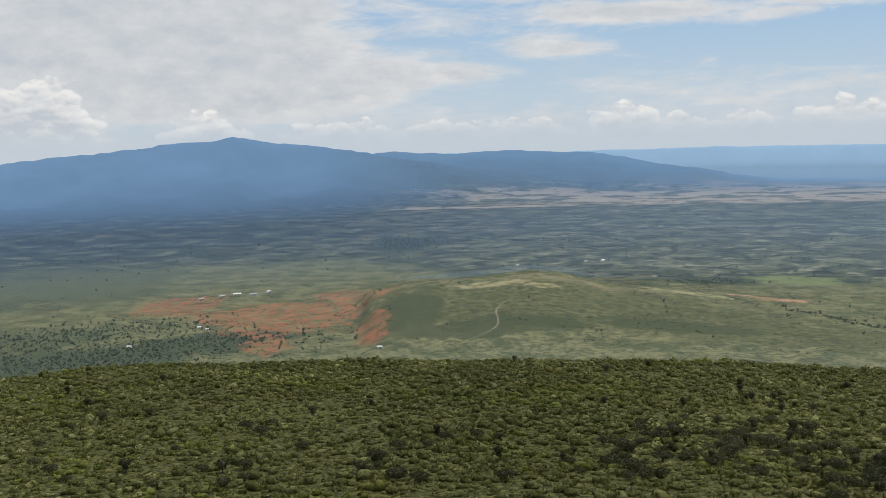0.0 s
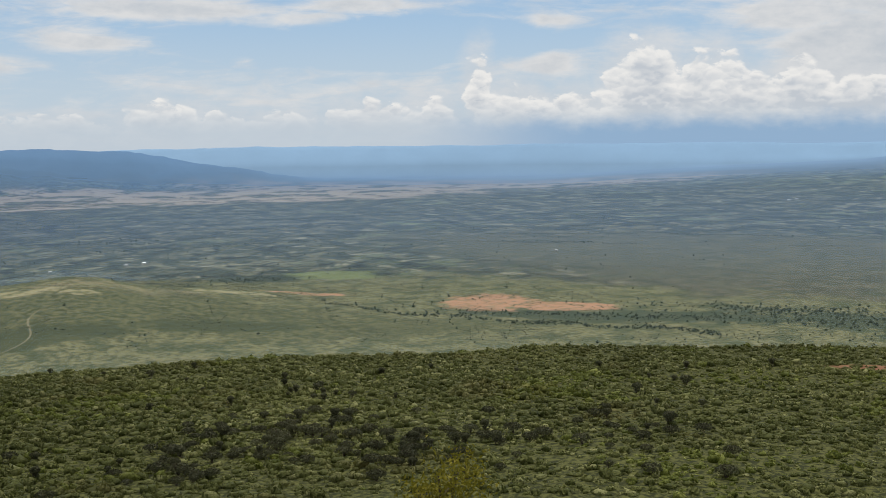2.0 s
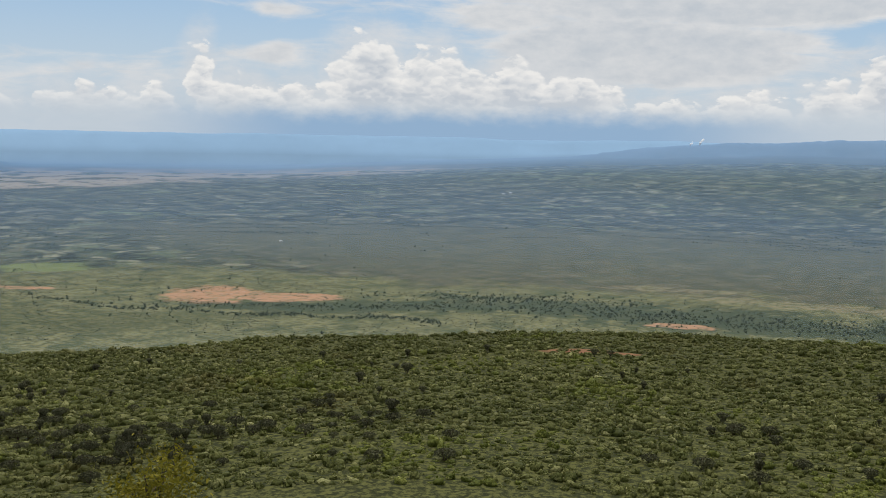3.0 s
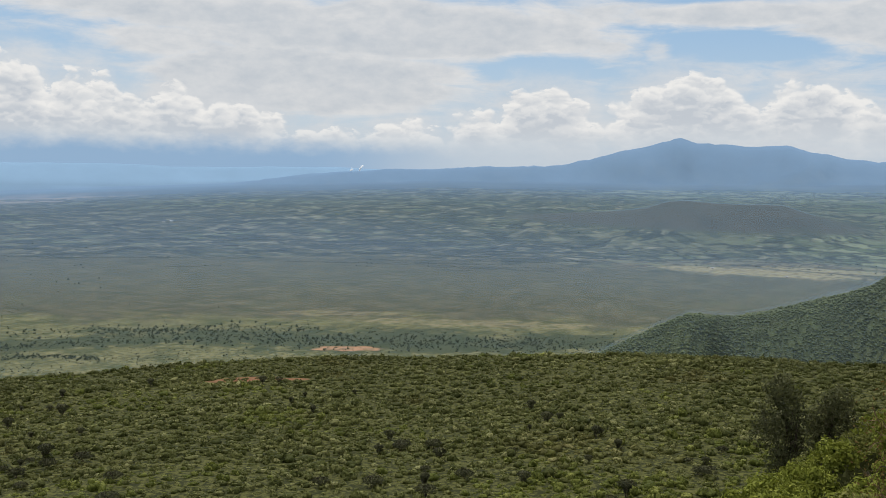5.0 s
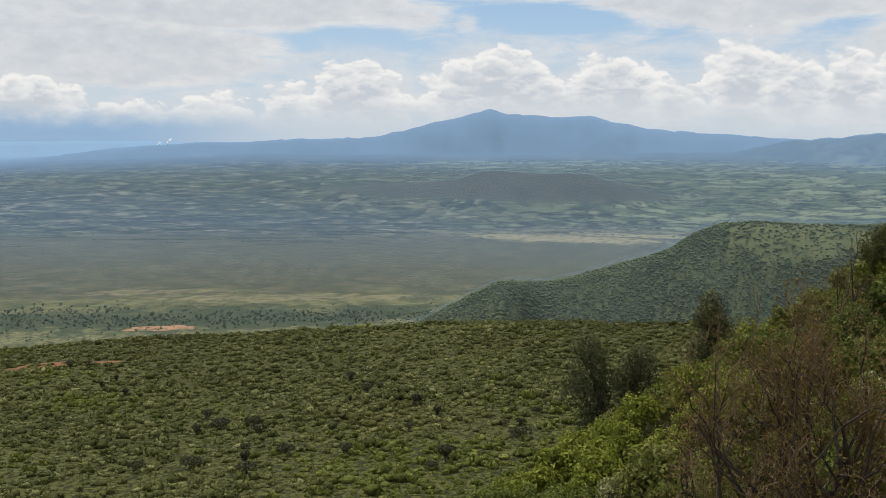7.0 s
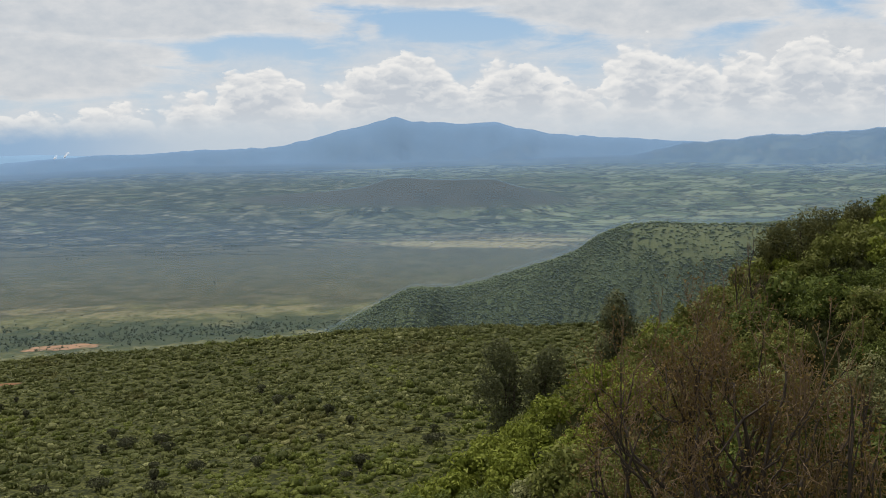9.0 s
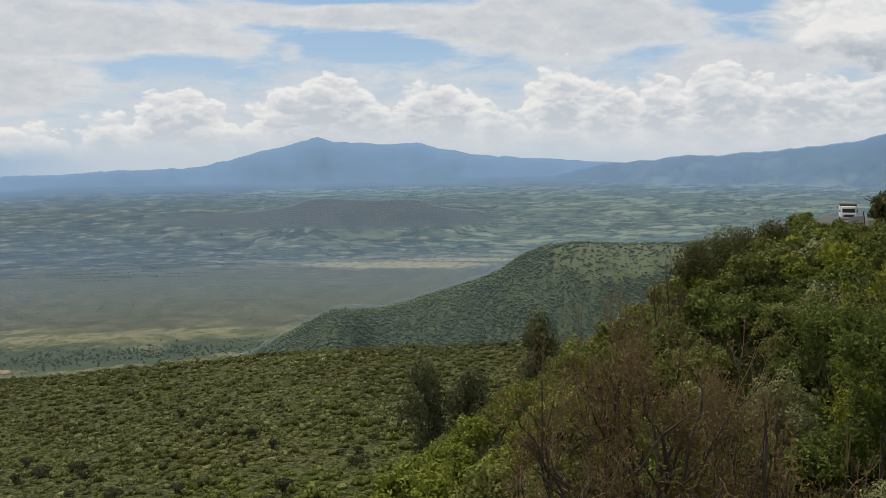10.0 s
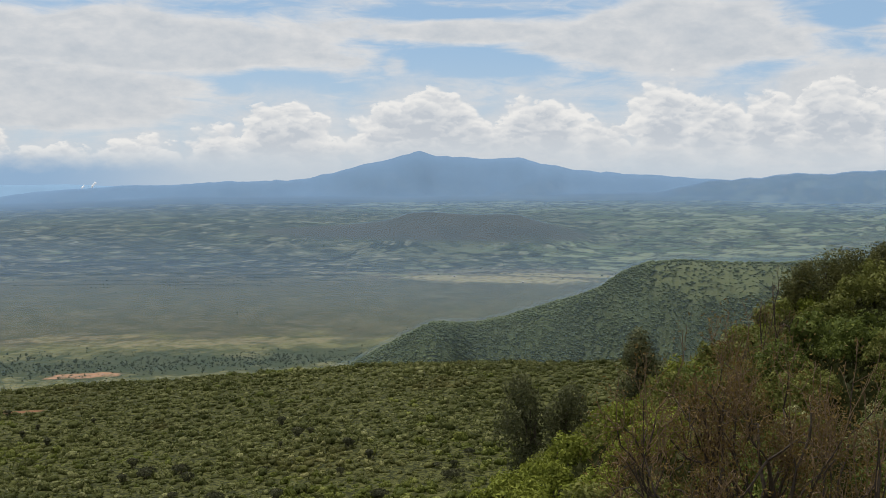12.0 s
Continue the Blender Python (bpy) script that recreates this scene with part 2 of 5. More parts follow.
def land(x, y):
    x, y = np.asarray(x, float), np.asarray(y, float)
    r = np.hypot(x, y)
    h = np.degrees(np.arctan2(x, y))
    ra = radians(ROAD_AZ)
    s = x * math.sin(ra) + y * math.cos(ra)
    u = -x * math.cos(ra) + y * math.sin(ra)
    # flank below the viewpoint
    flank = 213.7 - 0.010 * np.clip(s, 0, 400) - 0.9 * 4.0 * np.log1p(np.exp(np.clip((u - 9) / 4.0, -30, 60)))
    flank = flank + 1.6 * fbm(x, y, 14, 3, 3) * smooth(r, 6, 20)
    ur = road_u(s)
    bench = 1 - smooth(np.abs(u - ur), 3.4, 7.5)
    flank = flank * (1 - bench) + road_z(s) * bench
    bank = smooth(ur - u, 3.8, 12) * smooth(s, 116, 128)
    behind = smooth(ur - u, 8, 70) * 22
    flank = flank + bank * 7.0 + behind - 90 * smooth(s, 150, 290)
    knoll = 218.35 - 0.55 * 0.8 * np.logaddexp(0, (r - 2.6) / 0.8)
    terrace = smooth(-u, -1.0, 2.5) * smooth(-s, -2.0, 1.5) * (1 - smooth(r, 30, 60))
    flank = np.maximum(flank, knoll)
    flank = flank * (1 - terrace) + 218.3 * terrace
    # shelf with bushes
    shelf = 220 - 75 - (np.clip(r, 60, 900) - 218) * edge_slope(h) + 3.0 * fbm(x, y, 90, 3, 11)
    lip = 430 + 40 * fbm(x, y, 160, 2, 19)
    shelf = shelf * (1 - smooth(r, lip, lip + 260))
    # valley
    valley = FLOOR + 1.6 * fbm(x, y, 320, 3, 23) * smooth(r, 700, 1100) * (1 - smooth(r, 3600, 4400))
    rough = fbm(x, y, 130, 5, 31)
    ridges = np.abs(fbm(x, y, 420, 4, 37))
    # the plain climbs gently towards the eastern volcanoes
    rise = np.interp(h, (30, 46, 58, 70, 84, 104, 120), (0, 60, 104, 118, 150, 150, 120)) * smooth(r, 2300, 4300)
    valley = valley + rise
    mound = profile(h, MOUND) * np.exp(-(((r - 1270) / np.where(r < 1270, 190, 150)) ** 2)) * (1 + 0.10 * rough)
    # the spur: a crest with ribs and gullies, and a lower knoll standing before it
    crest = 900 - 70 * np.exp(-(((h - 71.6) / 2.0) ** 2))
    body = np.exp(-(((r - crest) / np.where(r < crest, 150, 170)) ** 2))
    rib = np.abs(vnoise(h / 1.7 + (r - 900) / 260, r / 240, 47)) + 0.5 * np.abs(vnoise(h / 0.7 - (r - 900) / 190, r / 110, 48))
    tall = profile(h, SPUR)
    spur = np.maximum(tall * body * (1.0 + 0.03 * rough) + (0.22 - 1.05 * rib) * tall * 0.62 * body * (1 - body) * 2.0, 0)
    crater = profile(h, CRATER_HILL) * np.exp(-(((r - 2900) / 210) ** 2)) * (1 + 0.12 * rough)

    def far(rows, r0, front, back):
        width = np.where(r < r0, front, back)
        body = np.exp(-np.abs((r - r0) / width) ** 1.5)
        return profile(h, rows) * body * (1 + (0.5 * rough - 0.4 * ridges) * (1 - body) * 1.6) + (5 * rough + 5 * vnoise(h / 0.5, r * 0 + 3, 8) + 4 * vnoise(h / 0.22, r * 0 + 6, 9)) * body * np.sign(profile(h, rows))

    west = far(WEST_VOLCANO, 4080, 430, 300)
    hills = far(WEST_HILLS, 4330, 260, 200)
    volcano = far(VOLCANO, 4330, 300, 220)
    east = far(EAST_RANGE, 4050, 330, 400)
    scarp = 126 * smooth(r, 4420, 4660) * (1 + 0.12 * vnoise(h / 5, r * 0 + 2, 5)) + 6 * rough * smooth(r, 4450, 4600)
    valley = np.maximum.reduce([valley + mound + spur + crater, west, hills, volcano, east, scarp])
    open_side = np.maximum(shelf, flank)
    return np.where(r < 760, np.maximum(open_side, valley), np.maximum(valley, shelf))


def ground_z(x, y):
    return float(land(np.array([x]), np.array([y]))[0])


# ---- materials ----
def material(name):
    m = bpy.data.materials.new(name)
    m.use_nodes = True
    n = Net(m.node_tree)
    out = n.node("ShaderNodeOutputMaterial")
    bsdf = n.node("ShaderNodeBsdfPrincipled")
    n.put(out.inputs[0], bsdf.outputs[0])
    return m, n, bsdf, out


def paint(name, colour, rough=0.6, metal=0.0, var=0.12, size=3.0):
    m, n, b, _ = material(name)
    pos = n.node("ShaderNodeTexCoord").outputs["Object"]
    f = n.noise(pos, size, 5.0, 0.6)
    dark = tuple(c * (1 - 2 * var) for c in colour)
    n.put(b.inputs["Base Color"], n.mix(f, dark, colour))
    b.inputs["Roughness"].default_value, b.inputs["Metallic"].default_value = rough, metal
    return m


def leafy(name, dark, light, tip=None, gloss=0.55, clumps=0.0):
    """Foliage: every leaf or clump its own shade, every plant its own tone."""
    m, n, b, out = material(name)
    island = n.node("ShaderNodeNewGeometry").outputs["Random Per Island"]
    own = n.node("ShaderNodeObjectInfo").outputs["Random"]
    pos = n.node("ShaderNodeNewGeometry").outputs["Position"]
    patch = n.noise(pos, 0.035, 3.0, 0.6)
    f = n.math("ADD", n.math("ADD", 0.06 if clumps else 0.22, n.math("MULTIPLY", island, 0.65 if clumps else 0.36)), n.math("MULTIPLY", n.math("SUBTRACT", patch, 0.5), 1.3), clamp=True)
    col = n.mix(f, dark, light)
    if tip:
        col = n.mix(n.math("MULTIPLY", n.step(island, 0.7, 1.0), 0.5), col, tip)
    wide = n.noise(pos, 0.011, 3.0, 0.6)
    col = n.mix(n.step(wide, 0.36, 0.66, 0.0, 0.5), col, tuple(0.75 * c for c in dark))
    col = n.mix(n.math("MULTIPLY", own, 0.16), col, tuple(0.55 * c for c in dark))
    n.put(b.inputs["Base Color"], col)
    b.inputs["Roughness"].default_value = gloss
    b.inputs["Specular IOR Level"].default_value = 0.08
    if clumps:
        bump = n.node("ShaderNodeBump")
        bump.inputs["Strength"].default_value, bump.inputs["Distance"].default_value = 0.8, 0.4
        n.put(bump.inputs["Height"], n.noise(pos, clumps, 3.0, 0.65))
        n.put(b.inputs["Normal"], bump.outputs[0])
        # shaded crevices between leaf clumps, painted into the colour by noise
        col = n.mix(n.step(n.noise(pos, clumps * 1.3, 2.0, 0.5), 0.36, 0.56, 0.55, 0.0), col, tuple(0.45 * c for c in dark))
        brown = n.step(n.noise(pos, 0.022, 4.0, 0.6), 0.56, 0.70, 0.0, 0.30)
        col = n.mix(brown, col, n.mix(island, (0.085, 0.070, 0.024), (0.25, 0.20, 0.075)))
        n.put(b.inputs["Base Color"], col)
    tr = n.node("ShaderNodeBsdfTranslucent")
    n.put(tr.inputs[0], col)
    mixer = n.node("ShaderNodeMixShader")
    mixer.inputs[0].default_value = 0.35
    n.put(mixer.inputs[1], b.outputs[0])
    n.put(mixer.inputs[2], tr.outputs[0])
    n.put(out.inputs[0], mixer.outputs[0])
    return m


def bark(name, dark, light):
    m, n, b, _ = material(name)
    pos = n.node("ShaderNodeTexCoord").outputs["Object"]
    f = n.noise(pos, 9.0, 6.0, 0.65)
    n.put(b.inputs["Base Color"], n.mix(f, dark, light))
    b.inputs["Roughness"].default_value = 0.9
    return m


def ground_material():
    m, n, b, _ = material("ground_soil_grass_and_scrub")
    pos = n.node("ShaderNodeNewGeometry").outputs["Position"]
    sx = n.node("ShaderNodeSeparateXYZ")
    n.put(sx.inputs[0], pos)
    px, py, pz = sx.outputs
    r = n.math("SQRT", n.math("ADD", n.math("MULTIPLY", px, px), n.math("MULTIPLY", py, py)))
    big = n.noise(pos, 0.0022, 5.0, 0.6, 0.4)
    mid = n.noise(pos, 0.011, 5.0, 0.62, 0.3)
    fine = n.noise(pos, 0.07, 5.0, 0.65)
    speck = n.noise(pos, 0.28, 3.0, 0.6)

    def patch(heading, dist, across, along, ragged=0.9):
        cx, cy = at(heading, dist)
        a = radians(heading)
        dx, dy = n.math("SUBTRACT", px, cx), n.math("SUBTRACT", py, cy)
        t = n.math("DIVIDE", n.math("SUBTRACT", n.math("MULTIPLY", dx, math.cos(a)), n.math("MULTIPLY", dy, math.sin(a))), across)
        q = n.math("DIVIDE", n.math("ADD", n.math("MULTIPLY", dx, math.sin(a)), n.math("MULTIPLY", dy, math.cos(a))), along)
        d = n.math("SQRT", n.math("ADD", n.math("MULTIPLY", t, t), n.math("MULTIPLY", q, q)))
        wob = n.math("ADD", n.math("MULTIPLY", n.math("SUBTRACT", mid, 0.5), ragged * 2.2), n.math("MULTIPLY", n.math("SUBTRACT", fine, 0.5), ragged * 1.6))
        return n.step(n.math("ADD", d, wob), 1.1, 0.75)

    def union(*fs):
        out = fs[0]
        for f in fs[1:]:
            out = n.math("MAXIMUM", out, f)
        return out

    grain = n.noise(pos, 0.16, 4.0, 0.75)
    turf = n.noise(pos, 0.030, 6.0, 0.72)
    grass = n.mix(n.step(turf, 0.40, 0.58), (0.068, 0.080, 0.033), (0.165, 0.158, 0.074))
    grass = n.mix(n.math("MULTIPLY", n.step(grain, 0.50, 0.56), 0.75), grass, (0.042, 0.054, 0.024))
    grass = n.mix(n.math("MULTIPLY", n.step(grain, 0.42, 0.38), 0.4), grass, (0.225, 0.205, 0.115))
    # plains farther out: bush, hedged fields and dry strips
    ca, sa = math.cos(radians(72)), math.sin(radians(72))
    row_x = n.math("SUBTRACT", n.math("MULTIPLY", px, ca), n.math("MULTIPLY", py, sa))
    row_y = n.math("ADD", n.math("MULTIPLY", px, sa), n.math("MULTIPLY", py, ca))
    warp = n.xyz(n.math("ADD", row_x, n.math("MULTIPLY", n.math("SUBTRACT", mid, 0.5), 200.0)), n.math("ADD", row_y, n.math("MULTIPLY", n.math("SUBTRACT", mid, 0.5), 150.0)), 0.0)
    tiles = n.node("ShaderNodeVectorMath", operation="MULTIPLY")
    n.put(tiles.inputs[0], warp)
    tiles.inputs[1].default_value = (0.0062, 0.0170, 0.0)
    plots = n.node("ShaderNodeTexVoronoi", feature="F1")
    n.put(plots.inputs["Vector"], tiles.outputs[0])
    plots.inputs["Scale"].default_value = 1.0
    hedge = n.node("ShaderNodeTexVoronoi", feature="DISTANCE_TO_EDGE")
    n.put(hedge.inputs["Vector"], tiles.outputs[0])
    hedge.inputs["Scale"].default_value = 1.0
    tone = n.node("ShaderNodeSeparateColor")
    n.put(tone.inputs[0], plots.outputs["Color"])
    plain = n.mix(n.step(turf, 0.45, 0.54), (0.036, 0.046, 0.030), (0.105, 0.105, 0.064))
    field = n.mix(tone.outputs[1], (0.060, 0.080, 0.038), n.mix(tone.outputs[2], (0.24, 0.22, 0.14), (0.17, 0.215, 0.095)))
    eastness = n.math("DIVIDE", px, n.math("MAXIMUM", r, 1.0))
    plain = n.mix(n.step(eastness, 0.89, 0.95, 0.0, 0.55), plain, n.mix(turf, (0.100, 0.115, 0.066), (0.175, 0.185, 0.105)))
    # cloud shadow on the far western plain, painted as a darker colour
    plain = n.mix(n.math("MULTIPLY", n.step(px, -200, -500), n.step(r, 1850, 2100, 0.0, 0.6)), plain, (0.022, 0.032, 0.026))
    broken = n.step(n.noise(pos, 0.0065, 4.0, 0.7), 0.44, 0.54)
    farmed = n.math("MULTIPLY", broken, n.step(n.math("ADD", big, n.math("SUBTRACT", n.math("MULTIPLY", n.step(px, 1200, 2600), 0.34), n.step(px, 1000, 200, 0.0, 0.16))), 0.46, 0.60))
    plain = n.mix(n.math("MULTIPLY", n.math("MULTIPLY", n.step(tone.outputs[0], 0.58, 0.62), farmed), 0.8), plain, field)
    plain = n.mix(n.math("MULTIPLY", n.math("MULTIPLY", n.step(hedge.outputs[0], 0.10, 0.05), n.step(fine, 0.40, 0.50)), farmed), plain, (0.012, 0.020, 0.014))
    thicket = n.noise(pos, 0.018, 6.0, 0.76, 0.2)
    plain = n.mix(n.step(thicket, 0.530, 0.555, 0.0, 0.9), plain, (0.012, 0.020, 0.014))
    plain = n.mix(n.math("MULTIPLY", n.step(n.noise(pos, 0.019, 6.0, 0.76, 0.2), 0.575, 0.59), n.step(px, -300, 500, 0.2, 0.8)), plain, (0.28, 0.26, 0.175))
    bands = n.noise(pos, 0.0150, 4.0, 0.55, 0.4)
    plain = n.mix(n.math("MULTIPLY", n.step(bands, 0.55, 0.59), n.step(fine, 0.36, 0.5, 0.25, 0.8)), plain, (0.018, 0.028, 0.020))
    plain = n.mix(n.math("MULTIPLY", n.step(bands, 0.44, 0.40, 0.0, 0.6), n.step(fine, 0.42, 0.55, 0.3, 1.0)), plain, n.mix(n.step(big, 0.45, 0.6), (0.21, 0.20, 0.125), (0.135, 0.165, 0.080)))
    seam = n.math("ABSOLUTE", n.math("SUBTRACT", n.noise(pos, 0.0060, 3.0, 0.5, 0.3), 0.5))
    plain = n.mix(n.math("MULTIPLY", n.step(seam, 0.022, 0.010), n.step(thicket, 0.40, 0.50)), plain, (0.010, 0.017, 0.012))
    even = n.math("MULTIPLY", n.step(px, 620, 900), n.math("MULTIPLY", n.step(n.math("ADD", r, n.math("MULTIPLY", mid, 160.0)), 1270, 1420), n.step(n.math("ADD", r, n.math("MULTIPLY", n.math("SUBTRACT", mid, 0.5), 500.0)), 2200, 2020)))
    sward = n.mix(n.step(turf, 0.38, 0.62), (0.062, 0.064, 0.041), (0.118, 0.106, 0.069))
    sward = n.mix(n.math("MULTIPLY", n.step(grain, 0.48, 0.56), 0.75), sward, (0.058, 0.068, 0.038))
    sward = n.mix(n.math("MULTIPLY", n.step(thicket, 0.55, 0.66), 0.5), sward, (0.045, 0.060, 0.036))
    plain = n.mix(n.math("MULTIPLY", even, 0.8), plain, sward)
    # grass turns to plain; in the west this edge paints haze and cloud shade
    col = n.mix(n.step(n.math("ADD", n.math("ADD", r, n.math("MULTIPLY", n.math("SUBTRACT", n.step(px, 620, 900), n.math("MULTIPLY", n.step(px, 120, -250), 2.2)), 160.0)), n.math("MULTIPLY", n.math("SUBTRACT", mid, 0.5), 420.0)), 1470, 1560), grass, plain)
    dry = union(patch(74.5, 2150, 260, 110), patch(79, 2300, 260, 70), patch(85.5, 950, 90, 45), patch(60, 1330, 170, 26, 1.3), patch(51, 1390, 100, 20, 1.3), patch(7, 1250, 110, 30), patch(3, 1225, 60, 18))
    far_dry = union(patch(13, 3400, 900, 330, 0.5), patch(24, 3850, 900, 400, 0.5), patch(33, 3900, 600, 260, 0.5), patch(1, 3080, 320, 60, 0.8))
    col = n.mix(n.math("MULTIPLY", far_dry, n.step(n.noise(pos, 0.0075, 5.0, 0.66), 0.44, 0.50, 0.05, 0.9)), col, (0.41, 0.330, 0.255))
    col = n.mix(n.math("MULTIPLY", dry, n.step(fine, 0.60, 0.42, 0.05, 0.5)), col, (0.26, 0.212, 0.13))
    stubble = union(patch(75.2, 2120, 200, 70, 0.6), patch(79.5, 2230, 180, 36, 0.7))
    col = n.mix(n.math("MULTIPLY", stubble, n.step(fine, 0.64, 0.44, 0.2, 0.85)), col, (0.36, 0.32, 0.17))
    hedged = patch(79.5, 2540, 210, 70, 1.0)
    col = n.mix(n.math("MULTIPLY", hedged, n.step(thicket, 0.44, 0.50, 0.0, 0.9)), col, (0.013, 0.021, 0.016))
    lush = patch(18.2, 1530, 85, 48)
    col = n.mix(n.math("MULTIPLY", lush, 0.6), col, (0.17, 0.21, 0.07))
    farm = union(patch(88, 2650, 520, 420, 0.6), patch(92, 3500, 900, 520, 0.5), patch(74, 3700, 600, 260, 0.6))
    green_strip = n.mix(n.step(tone.outputs[2], 0.3, 0.7), (0.095, 0.130, 0.060), (0.25, 0.28, 0.155))
    green_strip = n.mix(n.math("MULTIPLY", n.step(hedge.outputs[0], 0.12, 0.06), n.step(fine, 0.42, 0.54)), green_strip, (0.016, 0.026, 0.016))
    col = n.mix(n.math("MULTIPLY", farm, n.step(n.math("ADD", thicket, n.math("MULTIPLY", tone.outputs[0], 0.08)), 0.60, 0.56, 0.0, 0.85)), col, green_strip)
    thick = union(patch(-20, 1110, 190, 75, 1.0), patch(-13, 1165, 110, 40, 1.0), patch(56, 1190, 340, 75, 1.2), patch(36, 1190, 250, 38, 1.2), patch(-2.5, 2100, 60, 150), patch(89, 2050, 230, 80))
    col = n.mix(n.math("MULTIPLY", thick, n.step(grain, 0.62, 0.42, 0.35, 0.92)), col, (0.026, 0.042, 0.022))
    grove = union(patch(14.2, 1515, 72, 46, 0.35), patch(-3.0, 2050, 50, 190, 1.3))
    col = n.mix(n.math("MULTIPLY", grove, 0.75), col, n.mix(grain, (0.012, 0.022, 0.016), (0.040, 0.056, 0.034)))
    mound_green = union(patch(6.8, 1160, 300, 85, 0.7), patch(17, 1110, 250, 60, 0.7))
    col = n.mix(n.math("MULTIPLY", mound_green, 0.85), col, n.mix(n.step(grain, 0.40, 0.56), (0.120, 0.120, 0.052), (0.048, 0.058, 0.023)))
    face = union(patch(-2.4, 1150, 40, 90, 0.5), patch(2.0, 1085, 120, 32, 0.8), patch(12.0, 1110, 90, 26, 0.8))
    col = n.mix(n.math("MULTIPLY", face, 0.72), col, n.mix(grain, (0.022, 0.034, 0.014), (0.060, 0.072, 0.030)))
    # western bush, its green darkened to paint in cloud shade
    shade_bush = union(patch(-21.5, 1750, 230, 260, 0.9), patch(-24, 1250, 120, 90, 0.9))
    col = n.mix(n.math("MULTIPLY", shade_bush, n.step(grain, 0.60, 0.42, 0.3, 0.8)), col, (0.052, 0.064, 0.028))
    straw = union(patch(2.2, 1235, 46, 16, 1.0), patch(8.4, 1400, 50, 22, 1.0), patch(12.5, 1290, 60, 14, 1.1), patch(5.0, 1215, 26, 9, 1.0))
    col = n.mix(n.math("MULTIPLY", straw, n.step(fine, 0.62, 0.44, 0.1, 0.8)), col, (0.300, 0.270, 0.150))
    across = n.math("SUBTRACT", n.math("ADD", px, n.math("MULTIPLY", n.math("SINE", n.math("MULTIPLY", r, 0.045)), 14.0)), n.math("MULTIPLY", n.math("SUBTRACT", r, 1100.0), 0.55))
    path = n.math("MULTIPLY", n.step(n.math("ABSOLUTE", n.math("SUBTRACT", across, 38.0)), 1.3, 0.6), n.math("MULTIPLY", n.step(r, 1040, 1060), n.step(r, 1190, 1160)))
    col = n.mix(n.math("MULTIPLY", path, 0.6), col, (0.24, 0.21, 0.13))
    red = union(patch(-8.6, 1290, 105, 120), patch(-6.3, 1420, 40, 60, 1.0), patch(-15.0, 1430, 60, 80), patch(-10.4, 1110, 26, 60), patch(-4.6, 1130, 20, 60, 0.7), patch(-12.0, 1300, 60, 60), patch(47.3, 392, 16, 6, 0.7), patch(50, 388, 9, 4, 0.7))
    col = n.mix(n.math("MULTIPLY", red, n.step(fine, 0.66, 0.36, 0.0, 0.85)), col, (0.28, 0.105, 0.052))
    orange = union(patch(27.2, 1280, 62, 62, 0.6), patch(31.0, 1250, 75, 30, 0.7), patch(17, 1330, 50, 14, 0.9), patch(53, 1140, 40, 14, 0.8))
    col = n.mix(n.math("MULTIPLY", orange, n.step(fine, 0.72, 0.45)), col, (0.36, 0.205, 0.120))
    # slopes of the far hills carry bush, the shelf and the flank dark litter under their bushes
    east = n.step(n.math("DIVIDE", px, n.math("MAXIMUM", r, 1.0)), 0.48, 0.86)
    lift = n.math("ADD", n.math("MULTIPLY", n.math("MULTIPLY", east, n.step(r, 2300, 4300)), 205.0), n.math("MULTIPLY", n.math("SUBTRACT", mid, 0.5), 40.0))
    above = n.math("SUBTRACT", pz, lift)
    hill = n.math("MULTIPLY", n.step(r, 2400, 2900), n.step(above, 26, 58))
    cone = n.math("MULTIPLY", patch(70.4, 2880, 530, 300, 0.25), n.step(pz, 30, 46))
    hill = n.math("MAXIMUM", hill, cone)
    col = n.mix(hill, col, n.mix(n.step(mid, 0.35, 0.65), (0.040, 0.050, 0.036), (0.072, 0.080, 0.054)))
    col = n.mix(cone, col, n.mix(n.step(mid, 0.35, 0.65), (0.072, 0.063, 0.053), (0.050, 0.048, 0.042)))
    spur = n.math("MULTIPLY", n.step(pz, 6, 26), n.math("MULTIPLY", n.step(r, 700, 760), n.step(r, 1300, 1150)))
    spur = n.math("MULTIPLY", spur, n.step(px, 550, 750))
    col = n.mix(n.math("MULTIPLY", spur, 0.85), col, n.mix(n.step(speck, 0.4, 0.6), (0.034, 0.048, 0.021), (0.066, 0.086, 0.036)))
    col = n.mix(n.math("MULTIPLY", patch(87.4, 872, 60, 40, 0.8), n.step(speck, 0.66, 0.45, 0.2, 0.7)), col, (0.128, 0.140, 0.060))
    near = n.step(r, 720, 520)
    litter = n.mix(n.step(n.noise(pos, 0.7, 4.0, 0.7), 0.42, 0.6), (0.022, 0.026, 0.009), (0.085, 0.088, 0.028))
    litter = n.mix(n.step(r, 190, 150), litter, n.mix(n.step(speck, 0.4, 0.65), (0.028, 0.032, 0.012), (0.075, 0.080, 0.026)))
    col = n.mix(near, col, n.mix(n.math("MULTIPLY", red, 0.8), litter, (0.20, 0.095, 0.055)))
    n.put(b.inputs["Base Color"], col)
    b.inputs["Roughness"].default_value = 0.95
    b.inputs["Specular IOR Level"].default_value = 0.1
    bump = n.node("ShaderNodeBump")
    bump.inputs["Strength"].default_value, bump.inputs["Distance"].default_value = 0.35, 1.0
    n.put(bump.inputs["Height"], n.math("ADD", fine, n.math("MULTIPLY", speck, 0.4)))
    n.put(b.inputs["Normal"], bump.outputs[0])
    return m


